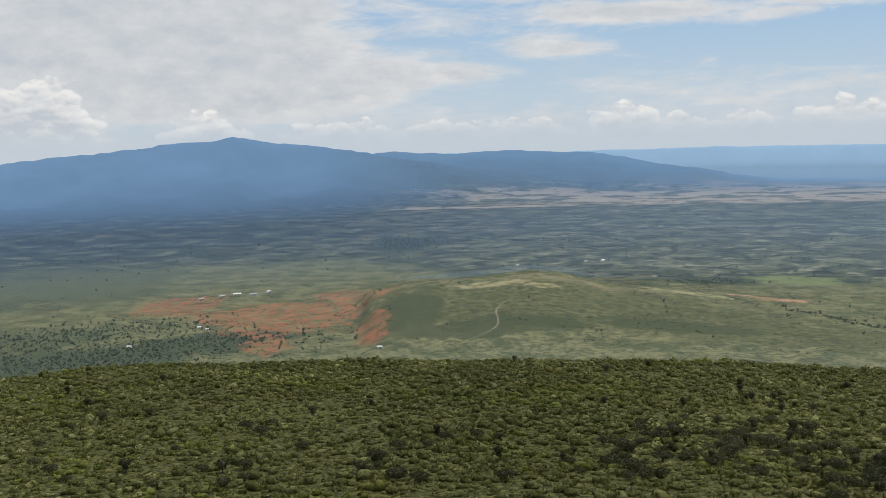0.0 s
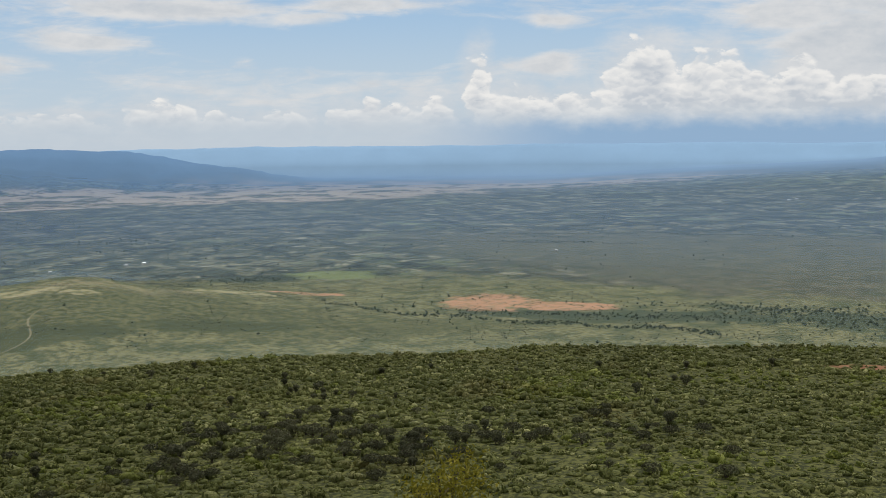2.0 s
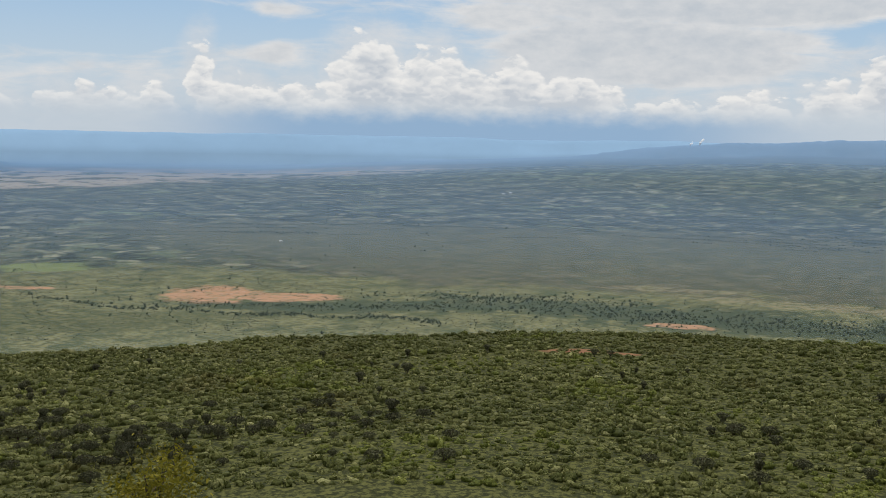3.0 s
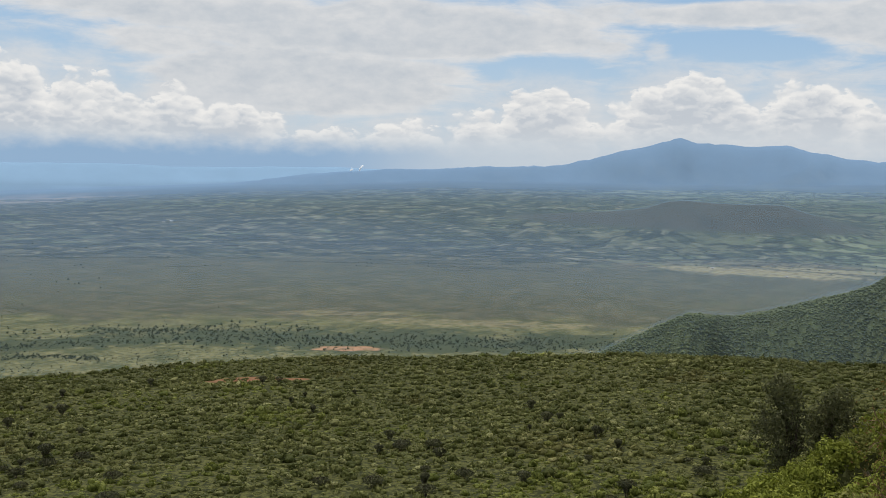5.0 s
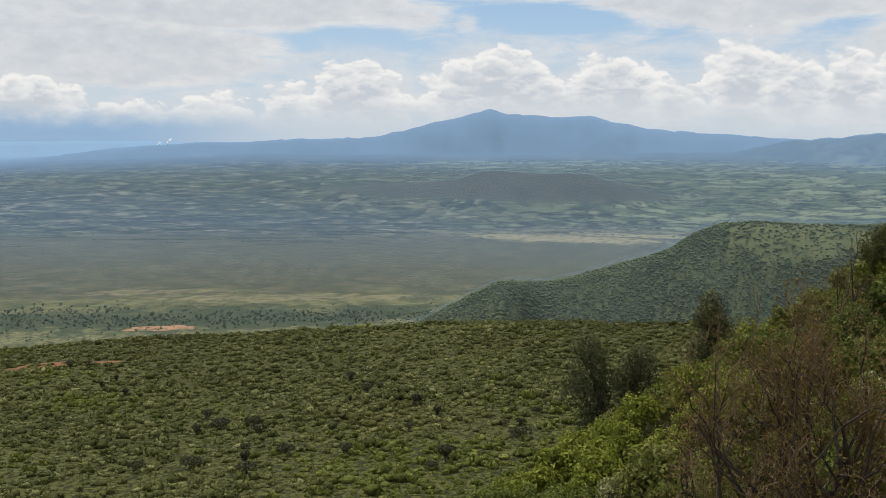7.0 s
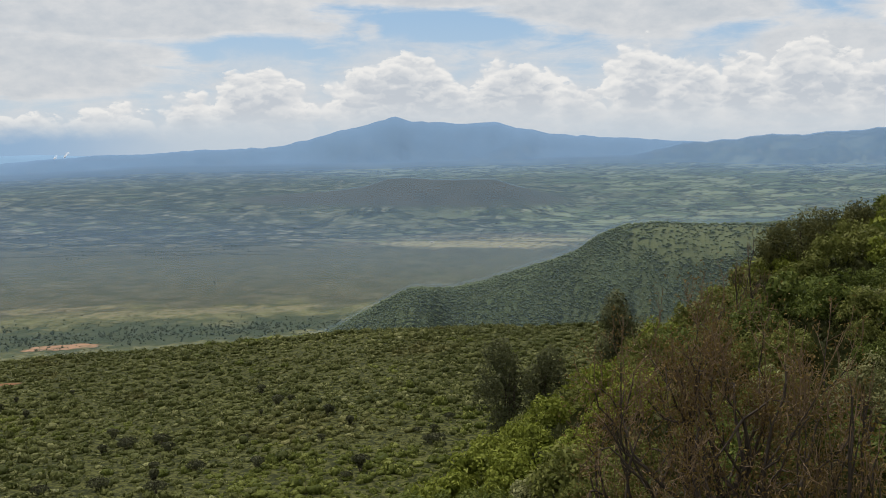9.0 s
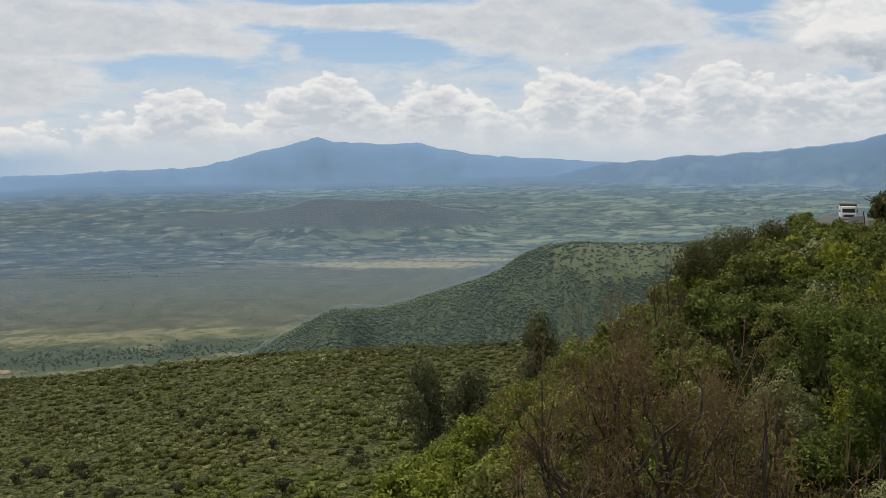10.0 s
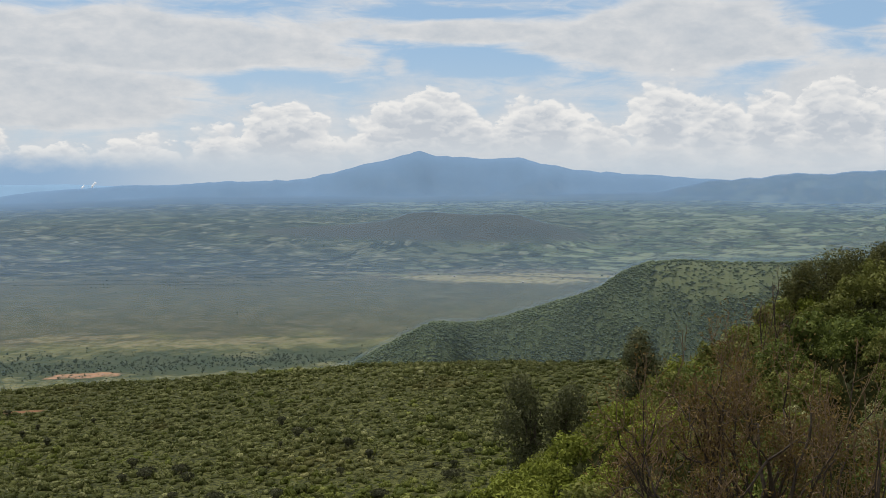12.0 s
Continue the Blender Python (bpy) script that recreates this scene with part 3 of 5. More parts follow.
def haze_material():
    """Blue distance haze put as colour on a see-through sheet, thicker with the distance."""
    m = bpy.data.materials.new("painted_haze")
    m.use_nodes = True
    n = Net(m.node_tree)
    out = n.node("ShaderNodeOutputMaterial")
    pos = n.node("ShaderNodeNewGeometry").outputs["Position"]
    length = n.node("ShaderNodeVectorMath", operation="LENGTH")
    n.put(length.inputs[0], pos)
    r = length.outputs["Value"]
    # opacity of the painted haze grows with distance, heavier over the western hills
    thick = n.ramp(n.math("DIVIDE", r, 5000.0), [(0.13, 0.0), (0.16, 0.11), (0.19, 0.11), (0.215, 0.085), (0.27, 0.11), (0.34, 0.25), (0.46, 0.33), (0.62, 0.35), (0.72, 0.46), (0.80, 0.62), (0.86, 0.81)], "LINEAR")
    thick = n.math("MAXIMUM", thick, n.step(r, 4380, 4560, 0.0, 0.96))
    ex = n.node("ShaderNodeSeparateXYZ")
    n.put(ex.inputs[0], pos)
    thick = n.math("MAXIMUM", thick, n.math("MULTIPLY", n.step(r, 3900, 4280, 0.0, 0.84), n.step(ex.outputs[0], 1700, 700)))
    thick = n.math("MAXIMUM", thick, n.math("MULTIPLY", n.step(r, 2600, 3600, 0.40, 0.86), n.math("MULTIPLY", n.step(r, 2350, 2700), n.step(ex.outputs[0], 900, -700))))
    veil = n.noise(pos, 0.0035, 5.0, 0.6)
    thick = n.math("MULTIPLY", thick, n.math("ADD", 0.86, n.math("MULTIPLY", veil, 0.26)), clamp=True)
    clear = n.node("ShaderNodeBsdfTransparent")
    air = n.node("ShaderNodeBsdfDiffuse")
    n.put(air.inputs["Normal"], n.xyz(0.0, 0.0, 1.0))
    # painted haze colour: darker blue in the west, paler in the east
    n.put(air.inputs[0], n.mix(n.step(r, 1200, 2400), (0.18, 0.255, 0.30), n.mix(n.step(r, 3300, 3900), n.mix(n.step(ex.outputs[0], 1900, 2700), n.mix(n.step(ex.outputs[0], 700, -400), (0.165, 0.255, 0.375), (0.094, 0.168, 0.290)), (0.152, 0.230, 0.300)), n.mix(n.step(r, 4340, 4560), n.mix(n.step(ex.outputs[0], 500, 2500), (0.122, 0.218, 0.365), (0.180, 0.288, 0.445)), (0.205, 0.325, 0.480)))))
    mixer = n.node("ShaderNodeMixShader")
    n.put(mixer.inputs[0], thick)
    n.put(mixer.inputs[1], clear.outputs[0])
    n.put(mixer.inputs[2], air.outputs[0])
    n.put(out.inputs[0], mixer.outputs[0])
    return m


BUSH = leafy("bush_leaves", (0.096, 0.108, 0.024), (0.258, 0.272, 0.070), (0.38, 0.38, 0.13))
DARK = leafy("dark_thorn_leaves", (0.050, 0.054, 0.030), (0.138, 0.142, 0.076))
GREEN = leafy("bright_shrub_leaves", (0.122, 0.146, 0.020), (0.305, 0.345, 0.056), (0.44, 0.46, 0.10))
DEEP = leafy("deep_shrub_leaves", (0.068, 0.090, 0.019), (0.190, 0.232, 0.048), (0.31, 0.34, 0.09))
YELLOW = leafy("yellow_shrub_leaves", (0.150, 0.140, 0.016), (0.360, 0.315, 0.042), (0.50, 0.42, 0.05))
SILVER = leafy("silver_shrub_leaves", (0.180, 0.186, 0.080), (0.380, 0.385, 0.165), (0.60, 0.59, 0.32))
RUST = leafy("rusty_dry_leaves", (0.130, 0.088, 0.028), (0.280, 0.192, 0.066), (0.34, 0.25, 0.085))
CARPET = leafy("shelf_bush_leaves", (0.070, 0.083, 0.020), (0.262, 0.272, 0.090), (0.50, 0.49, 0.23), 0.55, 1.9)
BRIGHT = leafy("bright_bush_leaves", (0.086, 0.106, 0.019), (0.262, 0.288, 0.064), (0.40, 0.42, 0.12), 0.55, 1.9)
HILLBUSH = leafy("hill_bush_leaves", (0.080, 0.108, 0.048), (0.235, 0.275, 0.118), None, 0.55, 0.0)
LIME = leafy("lime_sapling_leaves", (0.150, 0.165, 0.016), (0.350, 0.365, 0.045), (0.48, 0.47, 0.07))
UNDER = leafy("undergrowth_leaves", (0.036, 0.042, 0.014), (0.110, 0.115, 0.038))
BANKLEAF = leafy("bank_tree_leaves", (0.070, 0.074, 0.026), (0.190, 0.188, 0.066), (0.27, 0.25, 0.095))
VERGE = leafy("verge_grass_blades", (0.115, 0.125, 0.028), (0.270, 0.275, 0.070), (0.36, 0.35, 0.11))
SCRUB = leafy("valley_scrub_leaves", (0.036, 0.047, 0.020), (0.130, 0.140, 0.062))
SLOPETREE = leafy("slope_tree_leaves", (0.085, 0.092, 0.042), (0.245, 0.250, 0.120))
TREEDOT = leafy("valley_tree_leaves", (0.052, 0.070, 0.038), (0.135, 0.158, 0.080))
BARK = bark("grey_bark", (0.045, 0.035, 0.026), (0.140, 0.115, 0.085))
DARKBARK = bark("dark_bark", (0.020, 0.014, 0.010), (0.080, 0.058, 0.040))


# ---- mesh helpers ----
def mesh_from(name, verts, faces, mats, slots=None, flat=True, normals=None):
    me = bpy.data.meshes.new(name)
    verts, faces = np.asarray(verts, np.float32), np.asarray(faces, np.int32)
    k = faces.shape[1]
    me.vertices.add(len(verts))
    me.vertices.foreach_set("co", verts.ravel())
    me.loops.add(faces.size)
    me.loops.foreach_set("vertex_index", faces.ravel())
    me.polygons.add(len(faces))
    me.polygons.foreach_set("loop_start", np.arange(0, faces.size, k, dtype=np.int32))
    me.polygons.foreach_set("use_smooth", np.full(len(faces), not flat))
    for mt in mats:
        me.materials.append(mt)
    if slots is not None:
        me.polygons.foreach_set("material_index", np.asarray(slots, np.int32))
    me.update(calc_edges=True)
    me.validate()
    if normals is not None:
        me.normals_split_custom_set_from_vertices(np.asarray(normals, np.float32))
    return me


def part(name, bm, mat, parent=None, label=""):
    """Links a bmesh, or ready mesh data, as one object under a thing."""
    if isinstance(bm, bpy.types.Mesh):
        me = bm
    else:
        me = bpy.data.meshes.new(name)
        bm.to_mesh(me)
        bm.free()
        me.materials.append(mat)
    ob = new(name, me)
    ob.parent = parent
    return tagged(ob, label)


rng = np.random.default_rng(7)


def unit(n):
    v = rng.normal(size=(n, 3))
    return v / np.linalg.norm(v, axis=1, keepdims=True)


def leaves(centres, normals, size, spread=0.6, long=1.0):
    """A three-cornered leaf clump at each centre, roughly facing its normal."""
    n = len(centres)
    nor = normals + spread * rng.normal(size=(n, 3))
    nor /= np.linalg.norm(nor, axis=1, keepdims=True)
    t = np.cross(nor, unit(n))
    t /= np.linalg.norm(t, axis=1, keepdims=True) + 1e-9
    b = np.cross(nor, t)
    sz = size * rng.uniform(0.6, 1.4, size=(n, 1))
    p0 = centres + t * sz * long
    p1 = centres - t * sz * 0.6 + b * sz * 0.8
    p2 = centres - t * sz * 0.6 - b * sz * 0.8
    v = np.stack([p0, p1, p2], 1).reshape(-1, 3)
    return v, np.arange(3 * n).reshape(-1, 3)


def leaf_quads(centres, normals, size, spread=0.7, long=1.6):
    """A pointed four-cornered leaf at each centre."""
    n = len(centres)
    nor = normals + spread * rng.normal(size=(n, 3))
    nor /= np.linalg.norm(nor, axis=1, keepdims=True)
    t = np.cross(nor, unit(n))
    t /= np.linalg.norm(t, axis=1, keepdims=True) + 1e-9
    b = np.cross(nor, t)
    sz = size * rng.uniform(0.6, 1.4, size=(n, 1))
    v = np.stack([centres + t * sz * long, centres + b * sz * 0.6 + nor * sz * 0.2, centres - t * sz * long * 0.7, centres - b * sz * 0.6 + nor * sz * 0.2], 1).reshape(-1, 3)
    return v, np.arange(4 * n).reshape(-1, 4)



def rounded(d, n, corners=4, keep=0.55):
    """Corner normals of leaves that follow the roundness of their crown."""
    v = d + keep * (rng.normal(size=(n, 3)) * 0.6)
    v /= np.linalg.norm(v, axis=1, keepdims=True)
    return np.repeat(v, corners, axis=0)


def bush_template(n_leaf, size, flatness=0.7):
    """A bush of radius 1 on z = 0, of two or three uneven heads, with leaf clumps breaking its outline."""
    rows_, k = ((0.72, 0.0), (1.0, 0.45), (0.66, 0.88)), 5
    vs, fs, off = [], [], 0
    for h_ in range(int(rng.integers(2, 4))):
        size_, turn_ = (0.80, 0.62, 0.5)[h_], rng.uniform(0, 6.3)
        lumps = 1 + 0.24 * rng.normal(size=k)
        v0 = [(q * lumps[i] * math.cos(2 * math.pi * (i + 0.5 * j) / k), q * lumps[i] * math.sin(2 * math.pi * (i + 0.5 * j) / k), z * (0.6 + 0.4 * lumps[i])) for j, (q, z) in enumerate(rows_) for i in range(k)] + [(0, 0, 1.06)]
        v0 = np.array(v0) * (1 + 0.10 * rng.normal(size=(len(rows_) * k + 1, 1))) * size_
        v0 += (0.55 * h_ ** 0.3 * (h_ > 0) * math.cos(turn_), 0.55 * h_ ** 0.3 * (h_ > 0) * math.sin(turn_), 0)
        v0[:, 2] *= flatness * 1.6
        f0 = []
        for j in range(len(rows_) - 1):
            for i in range(k):
                p, q, p2, q2 = j * k + i, j * k + (i + 1) % k, (j + 1) * k + i, (j + 1) * k + (i + 1) % k
                f0 += [(p, q, p2), (q, q2, p2)]
        last = (len(rows_) - 1) * k
        f0 += [(last + i, last + (i + 1) % k, last + k) for i in range(k)]
        vs.append(v0)
        fs.append(np.array(f0) + off)
        off += len(v0)
    d = unit(n_leaf)
    d[:, 2] = np.abs(d[:, 2])
    c = d * (0.98, 0.98, flatness * 1.1) * rng.uniform(0.80, 1.08, size=(n_leaf, 1)) + (0, 0, 0.4 * flatness)
    lv, lf = leaves(c, d, size, 0.4)
    return np.concatenate(vs + [lv]), np.concatenate(fs + [lf + off])


def scatter(templates, xs, ys, zs, radii, tall):
    """All bushes of a stretch of land in one mesh."""
    vs, fs, ns, off = [], [], [], 0
    for k, (tv, tf, *tn) in enumerate(templates):
        idx = np.arange(k, len(xs), len(templates))
        if not len(idx):
            continue
        a = rng.uniform(0, 2 * math.pi, len(idx))
        c, s = np.cos(a)[:, None], np.sin(a)[:, None]
        R, T = radii[idx][:, None], tall[idx][:, None]
        vx = (tv[None, :, 0] * c - tv[None, :, 1] * s) * R + xs[idx][:, None]
        vy = (tv[None, :, 0] * s + tv[None, :, 1] * c) * R + ys[idx][:, None]
        vz = tv[None, :, 2] * R * T + zs[idx][:, None]
        vs.append(np.stack([vx, vy, vz], 2).reshape(-1, 3))
        fs.append((tf[None] + (np.arange(len(idx)) * len(tv))[:, None, None]).reshape(-1, tf.shape[1]) + off)
        off += len(idx) * len(tv)
        if tn:
            nx, ny = tn[0][None, :, 0] * c - tn[0][None, :, 1] * s, tn[0][None, :, 0] * s + tn[0][None, :, 1] * c
            ns.append(np.stack([nx, ny, np.broadcast_to(tn[0][None, :, 2], nx.shape)], 2).reshape(-1, 3))
    if ns:
        return np.concatenate(vs), np.concatenate(fs), np.concatenate(ns)
    return np.concatenate(vs), np.concatenate(fs)


# ---- ground ----
GROUND = ground_material()
fine_az = np.arange(-30.0, 110.01, 0.30)
rest_az = np.arange(113.0, 328.0, 3.0)
headings = np.concatenate([fine_az, rest_az])
radii = np.concatenate([[0.01, 0.5], np.geomspace(1.2, 60, 60), np.geomspace(62, 1000, 110), np.geomspace(1012, 4780, 135)])


def sheet(name, rr, lift, mat):
    A, R = np.meshgrid(np.radians(headings), rr, indexing="ij")
    X, Y = R * np.sin(A), R * np.cos(A)
    Z = land(X, Y)
    Z = Z + lift(R, np.degrees(A))
    na, nr = A.shape
    i = np.arange(na)[:, None] * nr + np.arange(nr - 1)[None]
    j = np.roll(np.arange(na), -1)[:, None] * nr + np.arange(nr - 1)[None]
    f = np.stack([i, i + 1, j + 1, j], 2).reshape(-1, 4)[:, ::-1]
    v = np.stack([X, Y, Z], 2).reshape(-1, 3)
    return new(name, mesh_from(name, v, f, [mat], flat=False))


tagged(sheet("ground", radii, lambda R, H: 0 * R, GROUND), "rift valley floor with bush, bare red soil, hills and blue mountains", "ground", kind="structure")
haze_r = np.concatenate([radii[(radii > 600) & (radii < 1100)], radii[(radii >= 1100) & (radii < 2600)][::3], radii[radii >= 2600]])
# added sheet just above the land that carries the painted distance haze
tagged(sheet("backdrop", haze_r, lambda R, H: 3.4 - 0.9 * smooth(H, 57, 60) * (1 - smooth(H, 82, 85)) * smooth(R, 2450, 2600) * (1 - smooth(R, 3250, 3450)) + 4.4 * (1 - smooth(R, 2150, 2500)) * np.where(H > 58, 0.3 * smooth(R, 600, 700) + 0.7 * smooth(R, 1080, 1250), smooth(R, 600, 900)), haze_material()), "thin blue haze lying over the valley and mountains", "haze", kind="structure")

# ---- bushes on the shelf ----
gx, gy = np.meshgrid(np.arange(-230, 480, 2.6), np.arange(10, 480, 2.6))
bx = gx.ravel() + rng.uniform(-1.35, 1.35, gx.size)
by = gy.ravel() + rng.uniform(-1.35, 1.35, gx.size)
rr, hh = np.hypot(bx, by), np.degrees(np.arctan2(bx, by))
keep = (rr > 200) & (rr < 470) & (hh > -27) & (hh < 84)
bx, by, rr = bx[keep], by[keep], rr[keep]
gap = fbm(bx, by, 40, 3, 51) + 0.5 * fbm(bx, by, 9, 2, 57)
keep = gap > -0.75
hh = np.degrees(np.arctan2(bx, by))
bare = ((np.abs(hh - 47.4) / 2.2) ** 2 + (np.abs(rr - 392) / 7) ** 2 < 1) | ((np.abs(hh - 50.2) / 1.3) ** 2 + (np.abs(rr - 388) / 4.5) ** 2 < 1)
keep &= ~(bare & (rng.random(len(bx)) < 0.7))
bx, by, gap, rr = bx[keep], by[keep], gap[keep], rr[keep]
bz = land(bx, by) - 0.3
br = (0.62 + 1.25 * rng.random(len(bx)) ** 1.9) * (1 + 0.35 * gap)
lod = [bush_template(15, 0.25, 0.55) for _ in range(12)]
bh = rng.uniform(0.7, 1.6, len(bx))
ba = np.degrees(np.arctan2(bx, by))
fresh = fbm(bx, by, 34, 3, 61) + 0.75 * smooth(ba, 56, 70) * (1 - smooth(rr, 235, 300)) - 0.36 > 0.13 * rng.normal(size=len(bx))
v, f = scatter(lod, bx[fresh], by[fresh], bz[fresh], br[fresh], bh[fresh])
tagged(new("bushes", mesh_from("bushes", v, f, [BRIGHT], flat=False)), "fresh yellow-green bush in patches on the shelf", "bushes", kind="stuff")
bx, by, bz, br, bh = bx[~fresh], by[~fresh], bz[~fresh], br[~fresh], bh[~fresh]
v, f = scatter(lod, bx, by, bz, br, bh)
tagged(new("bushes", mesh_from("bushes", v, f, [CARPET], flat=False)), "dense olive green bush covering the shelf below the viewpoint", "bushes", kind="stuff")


def hit(heading, elevation, r0=6.0, r1=460.0):
    """Where the line of sight in that direction meets the land."""
    r = np.arange(r0, r1, 0.25)
    a = radians(heading)
    x, y = r * math.sin(a), r * math.cos(a)
    z = EYE_Z + r * math.tan(radians(elevation))
    below = np.nonzero(land(x, y) >= z)[0]
    i = below[0] if len(below) else len(r) - 1
    return float(x[i]), float(y[i]), ground_z(x[i], y[i])


# ---- bush on the spur, trees of the valley ----
def tiny_bush():
    v0 = np.array([[1, 0, 0.5], [-1, 0, 0.5], [0, 1, 0.5], [0, -1, 0.5], [0, 0, 1.15], [0, 0, -0.1]], float)
    v0 = v0 * (1 + 0.25 * rng.normal(size=v0.shape))
    f0 = np.array([[0, 2, 4], [2, 1, 4], [1, 3, 4], [3, 0, 4], [2, 0, 5], [1, 2, 5], [3, 1, 5], [0, 3, 5]])
    d = unit(9)
    d[:, 2] = np.abs(d[:, 2])
    c = d * 0.85
    c[:, 2] = c[:, 2] * 0.7 + 0.5
    lv, lf = leaves(c, d, 0.42)
    return np.concatenate([v0, lv]), np.concatenate([f0, lf + 6])


tiny = [tiny_bush() for _ in range(8)]
round_tiny = [(v_[:6], f_[:8]) for v_, f_ in tiny]


def spread(count, r0, r1, a0, a1):
    r = np.sqrt(rng.uniform(r0 ** 2, r1 ** 2, count))
    a = np.radians(rng.uniform(a0, a1, count))
    return r * np.sin(a), r * np.cos(a), r, np.degrees(a)


x, y, r, a = spread(48000, 690, 960, 60, 97)
z = land(x, y)
hx, hy = at(87.4, 872)
keep = (z > 6 + 10 * rng.random(len(x))) & ((np.hypot((x - hx) / 38, (y - hy) / 58) > 1) | (rng.random(len(x)) < 0.30))
x, y, z = x[keep], y[keep], z[keep]
v, f = scatter(round_tiny, x, y, z - 0.3, (0.7 + 1.5 * rng.random(len(x)) ** 1.4) * (1 + 0.5 * fbm(x, y, 30, 3, 67)), rng.uniform(0.5, 1.15, len(x)))
tagged(new("hillside_bushes", mesh_from("hillside_bushes", v, f, [HILLBUSH], flat=False)), "low green bush covering the wooded spur", "bushes", kind="stuff")

x, y, r, a = spread(30000, 1030, 2700, -28, 84)
z = land(x, y)
bands = [(56, 1185, 330, 50), (36, 1190, 250, 22), (-20, 1110, 190, 75), (-13, 1160, 110, 36), (-21, 1250, 150, 90), (14.2, 1510, 62, 36), (-2.5, 2100, 60, 150), (44, 1260, 150, 40)]
clump = fbm(x, y, 120, 4, 71)
keep = rng.random(len(x)) < np.clip(0.055 * (a < 34) + 0.006 + 1.0 * np.clip(clump - 0.25, 0, 1) * (a < 40), 0, 1)
x, y = x[keep], y[keep]
for ha, dist, across, along in bands:
    m = int(across * along / 14)
    t_, q_ = rng.normal(size=m) * across * 0.55, dist + rng.normal(size=m) * along * 0.5
    t_ = t_ + 18 * vnoise(q_ / 25, t_ / 60, 4)
    hx, hy = at(ha, 1.0)
    x, y = np.concatenate([x, hx * q_ + hy * t_]), np.concatenate([y, hy * q_ - hx * t_])
# a winding line of trees along the dry stream
q = rng.random(520)
ha = 18 + 22 * q + rng.normal(size=520) * 0.12
dist = np.interp(q, (0, 0.17, 0.33, 0.52, 1.0), (1252, 1208, 1180, 1142, 1108)) + 7 * np.sin(q * 24) + rng.normal(size=520) * 5
x, y = np.concatenate([x, dist * np.sin(np.radians(ha))]), np.concatenate([y, dist * np.cos(np.radians(ha))])
z, r = land(x, y), np.hypot(x, y)
v, f = scatter(tiny, x, y, z - 0.2, (0.7 + 1.3 * rng.random(len(x)) ** 2.0) * (1 + 0.3 * smooth(r, 1300, 2400)), rng.uniform(0.9, 1.5, len(x)))
tagged(new("valley_trees", mesh_from("valley_trees", v, f, [TREEDOT])), "scattered dark thorn trees on the valley floor", "trees", kind="stuff")


x, y, r, a = spread(60000, 1900, 3500, -28, 103)
hedge = np.abs(fbm(x, y, 260, 3, 61))
keep = ~((a > 59) & (a < 82) & (r > 2550) & (r < 3300)) & (rng.random(len(x)) < 0.30 * (hedge < 0.030) + 0.10 * (fbm(x, y, 90, 3, 63) > 0.22)) & ((r > 2150) | (a < 40)) & (land(x, y) < 150)
x, y, r = x[keep], y[keep], r[keep]
v, f = scatter(round_tiny, x, y, land(x, y) - 0.3, rng.uniform(1.2, 2.5, len(x)), rng.uniform(0.7, 1.1, len(x)))
tagged(new("hedgerows", mesh_from("hedgerows", v, f, [TREEDOT], flat=False)), "dark hedgerows and thickets on the far plain", "hedges", kind="stuff")

# straight lines of trees between the fields
x, y = [], []
for k in range(430):
    ha = rng.uniform(58, 103) if k < 210 else rng.uniform(2, 64)
    dist = rng.uniform(2150, 3900) if k < 210 else rng.uniform(1900, 3500)
    half, lean = rng.uniform(20, 130), rng.normal() * 0.10
    q = np.arange(-half, half, 5.5) + rng.normal(size=len(np.arange(-half, half, 5.5))) * 1.5
    q = q[rng.random(len(q)) < 0.85]
    hx, hy = at(ha, 1.0)
    d = dist + q * lean + rng.normal(size=len(q)) * 1.5
    x, y = np.concatenate([x, hx * d + hy * q]), np.concatenate([y, hy * d - hx * q])
r, a = np.hypot(x, y), np.degrees(np.arctan2(x, y))
keep = ~((a > 59) & (a < 82) & (r > 2550) & (r < 3300)) & (land(x, y) < 165) & ~((a > 84) & (r > 3350))
x, y = x[keep], y[keep]
v, f = scatter(round_tiny, x, y, land(x, y) - 0.3, rng.uniform(1.7, 3.3, len(x)), rng.uniform(0.6, 1.0, len(x)))
tagged(new("tree_lines", mesh_from("tree_lines", v, f, [TREEDOT], flat=False)), "straight dark lines of trees between distant fields", "trees", kind="stuff")

x, y, r, a = spread(56000, 1035, 1620, -28, 72)
clump = fbm(x, y, 45, 3, 77)
keep = rng.random(len(x)) < np.clip(0.32 + 1.2 * clump, 0, 1) * np.where((r > 1290) & (a > 34), 0.35, 1.0)
x, y = x[keep], y[keep]
v, f = scatter(round_tiny, x, y, land(x, y) - 0.1, 0.45 + 0.85 * rng.random(len(x)) ** 1.8, rng.uniform(0.7, 1.2, len(x)))
tagged(new("valley_scrub", mesh_from("valley_scrub", v, f, [SCRUB], flat=False)), "low olive scrub dotted over the valley grass", "scrub", kind="stuff")


# ---- woody plants ----
def tubes(segments, sides=4):
    """Tapered limbs: each from a to b with the radii ra and rb."""
    vs, fs = [], []
    ang = np.arange(sides) * 2 * math.pi / sides
    for p, q, ra, rb in segments:
        d = Vector(q) - Vector(p)
        side = d.orthogonal().normalized()
        up = d.cross(side).normalized()
        o = len(vs)
        for base, rad in ((p, ra), (q, rb)):
            for t in ang:
                vs.append(Vector(base) + (side * math.cos(t) + up * math.sin(t)) * rad)
        for k in range(sides):
            m = (k + 1) % sides
            fs.append((o + k, o + m, o + sides + m, o + sides + k))
    return np.array([v[:] for v in vs]), np.array(fs)


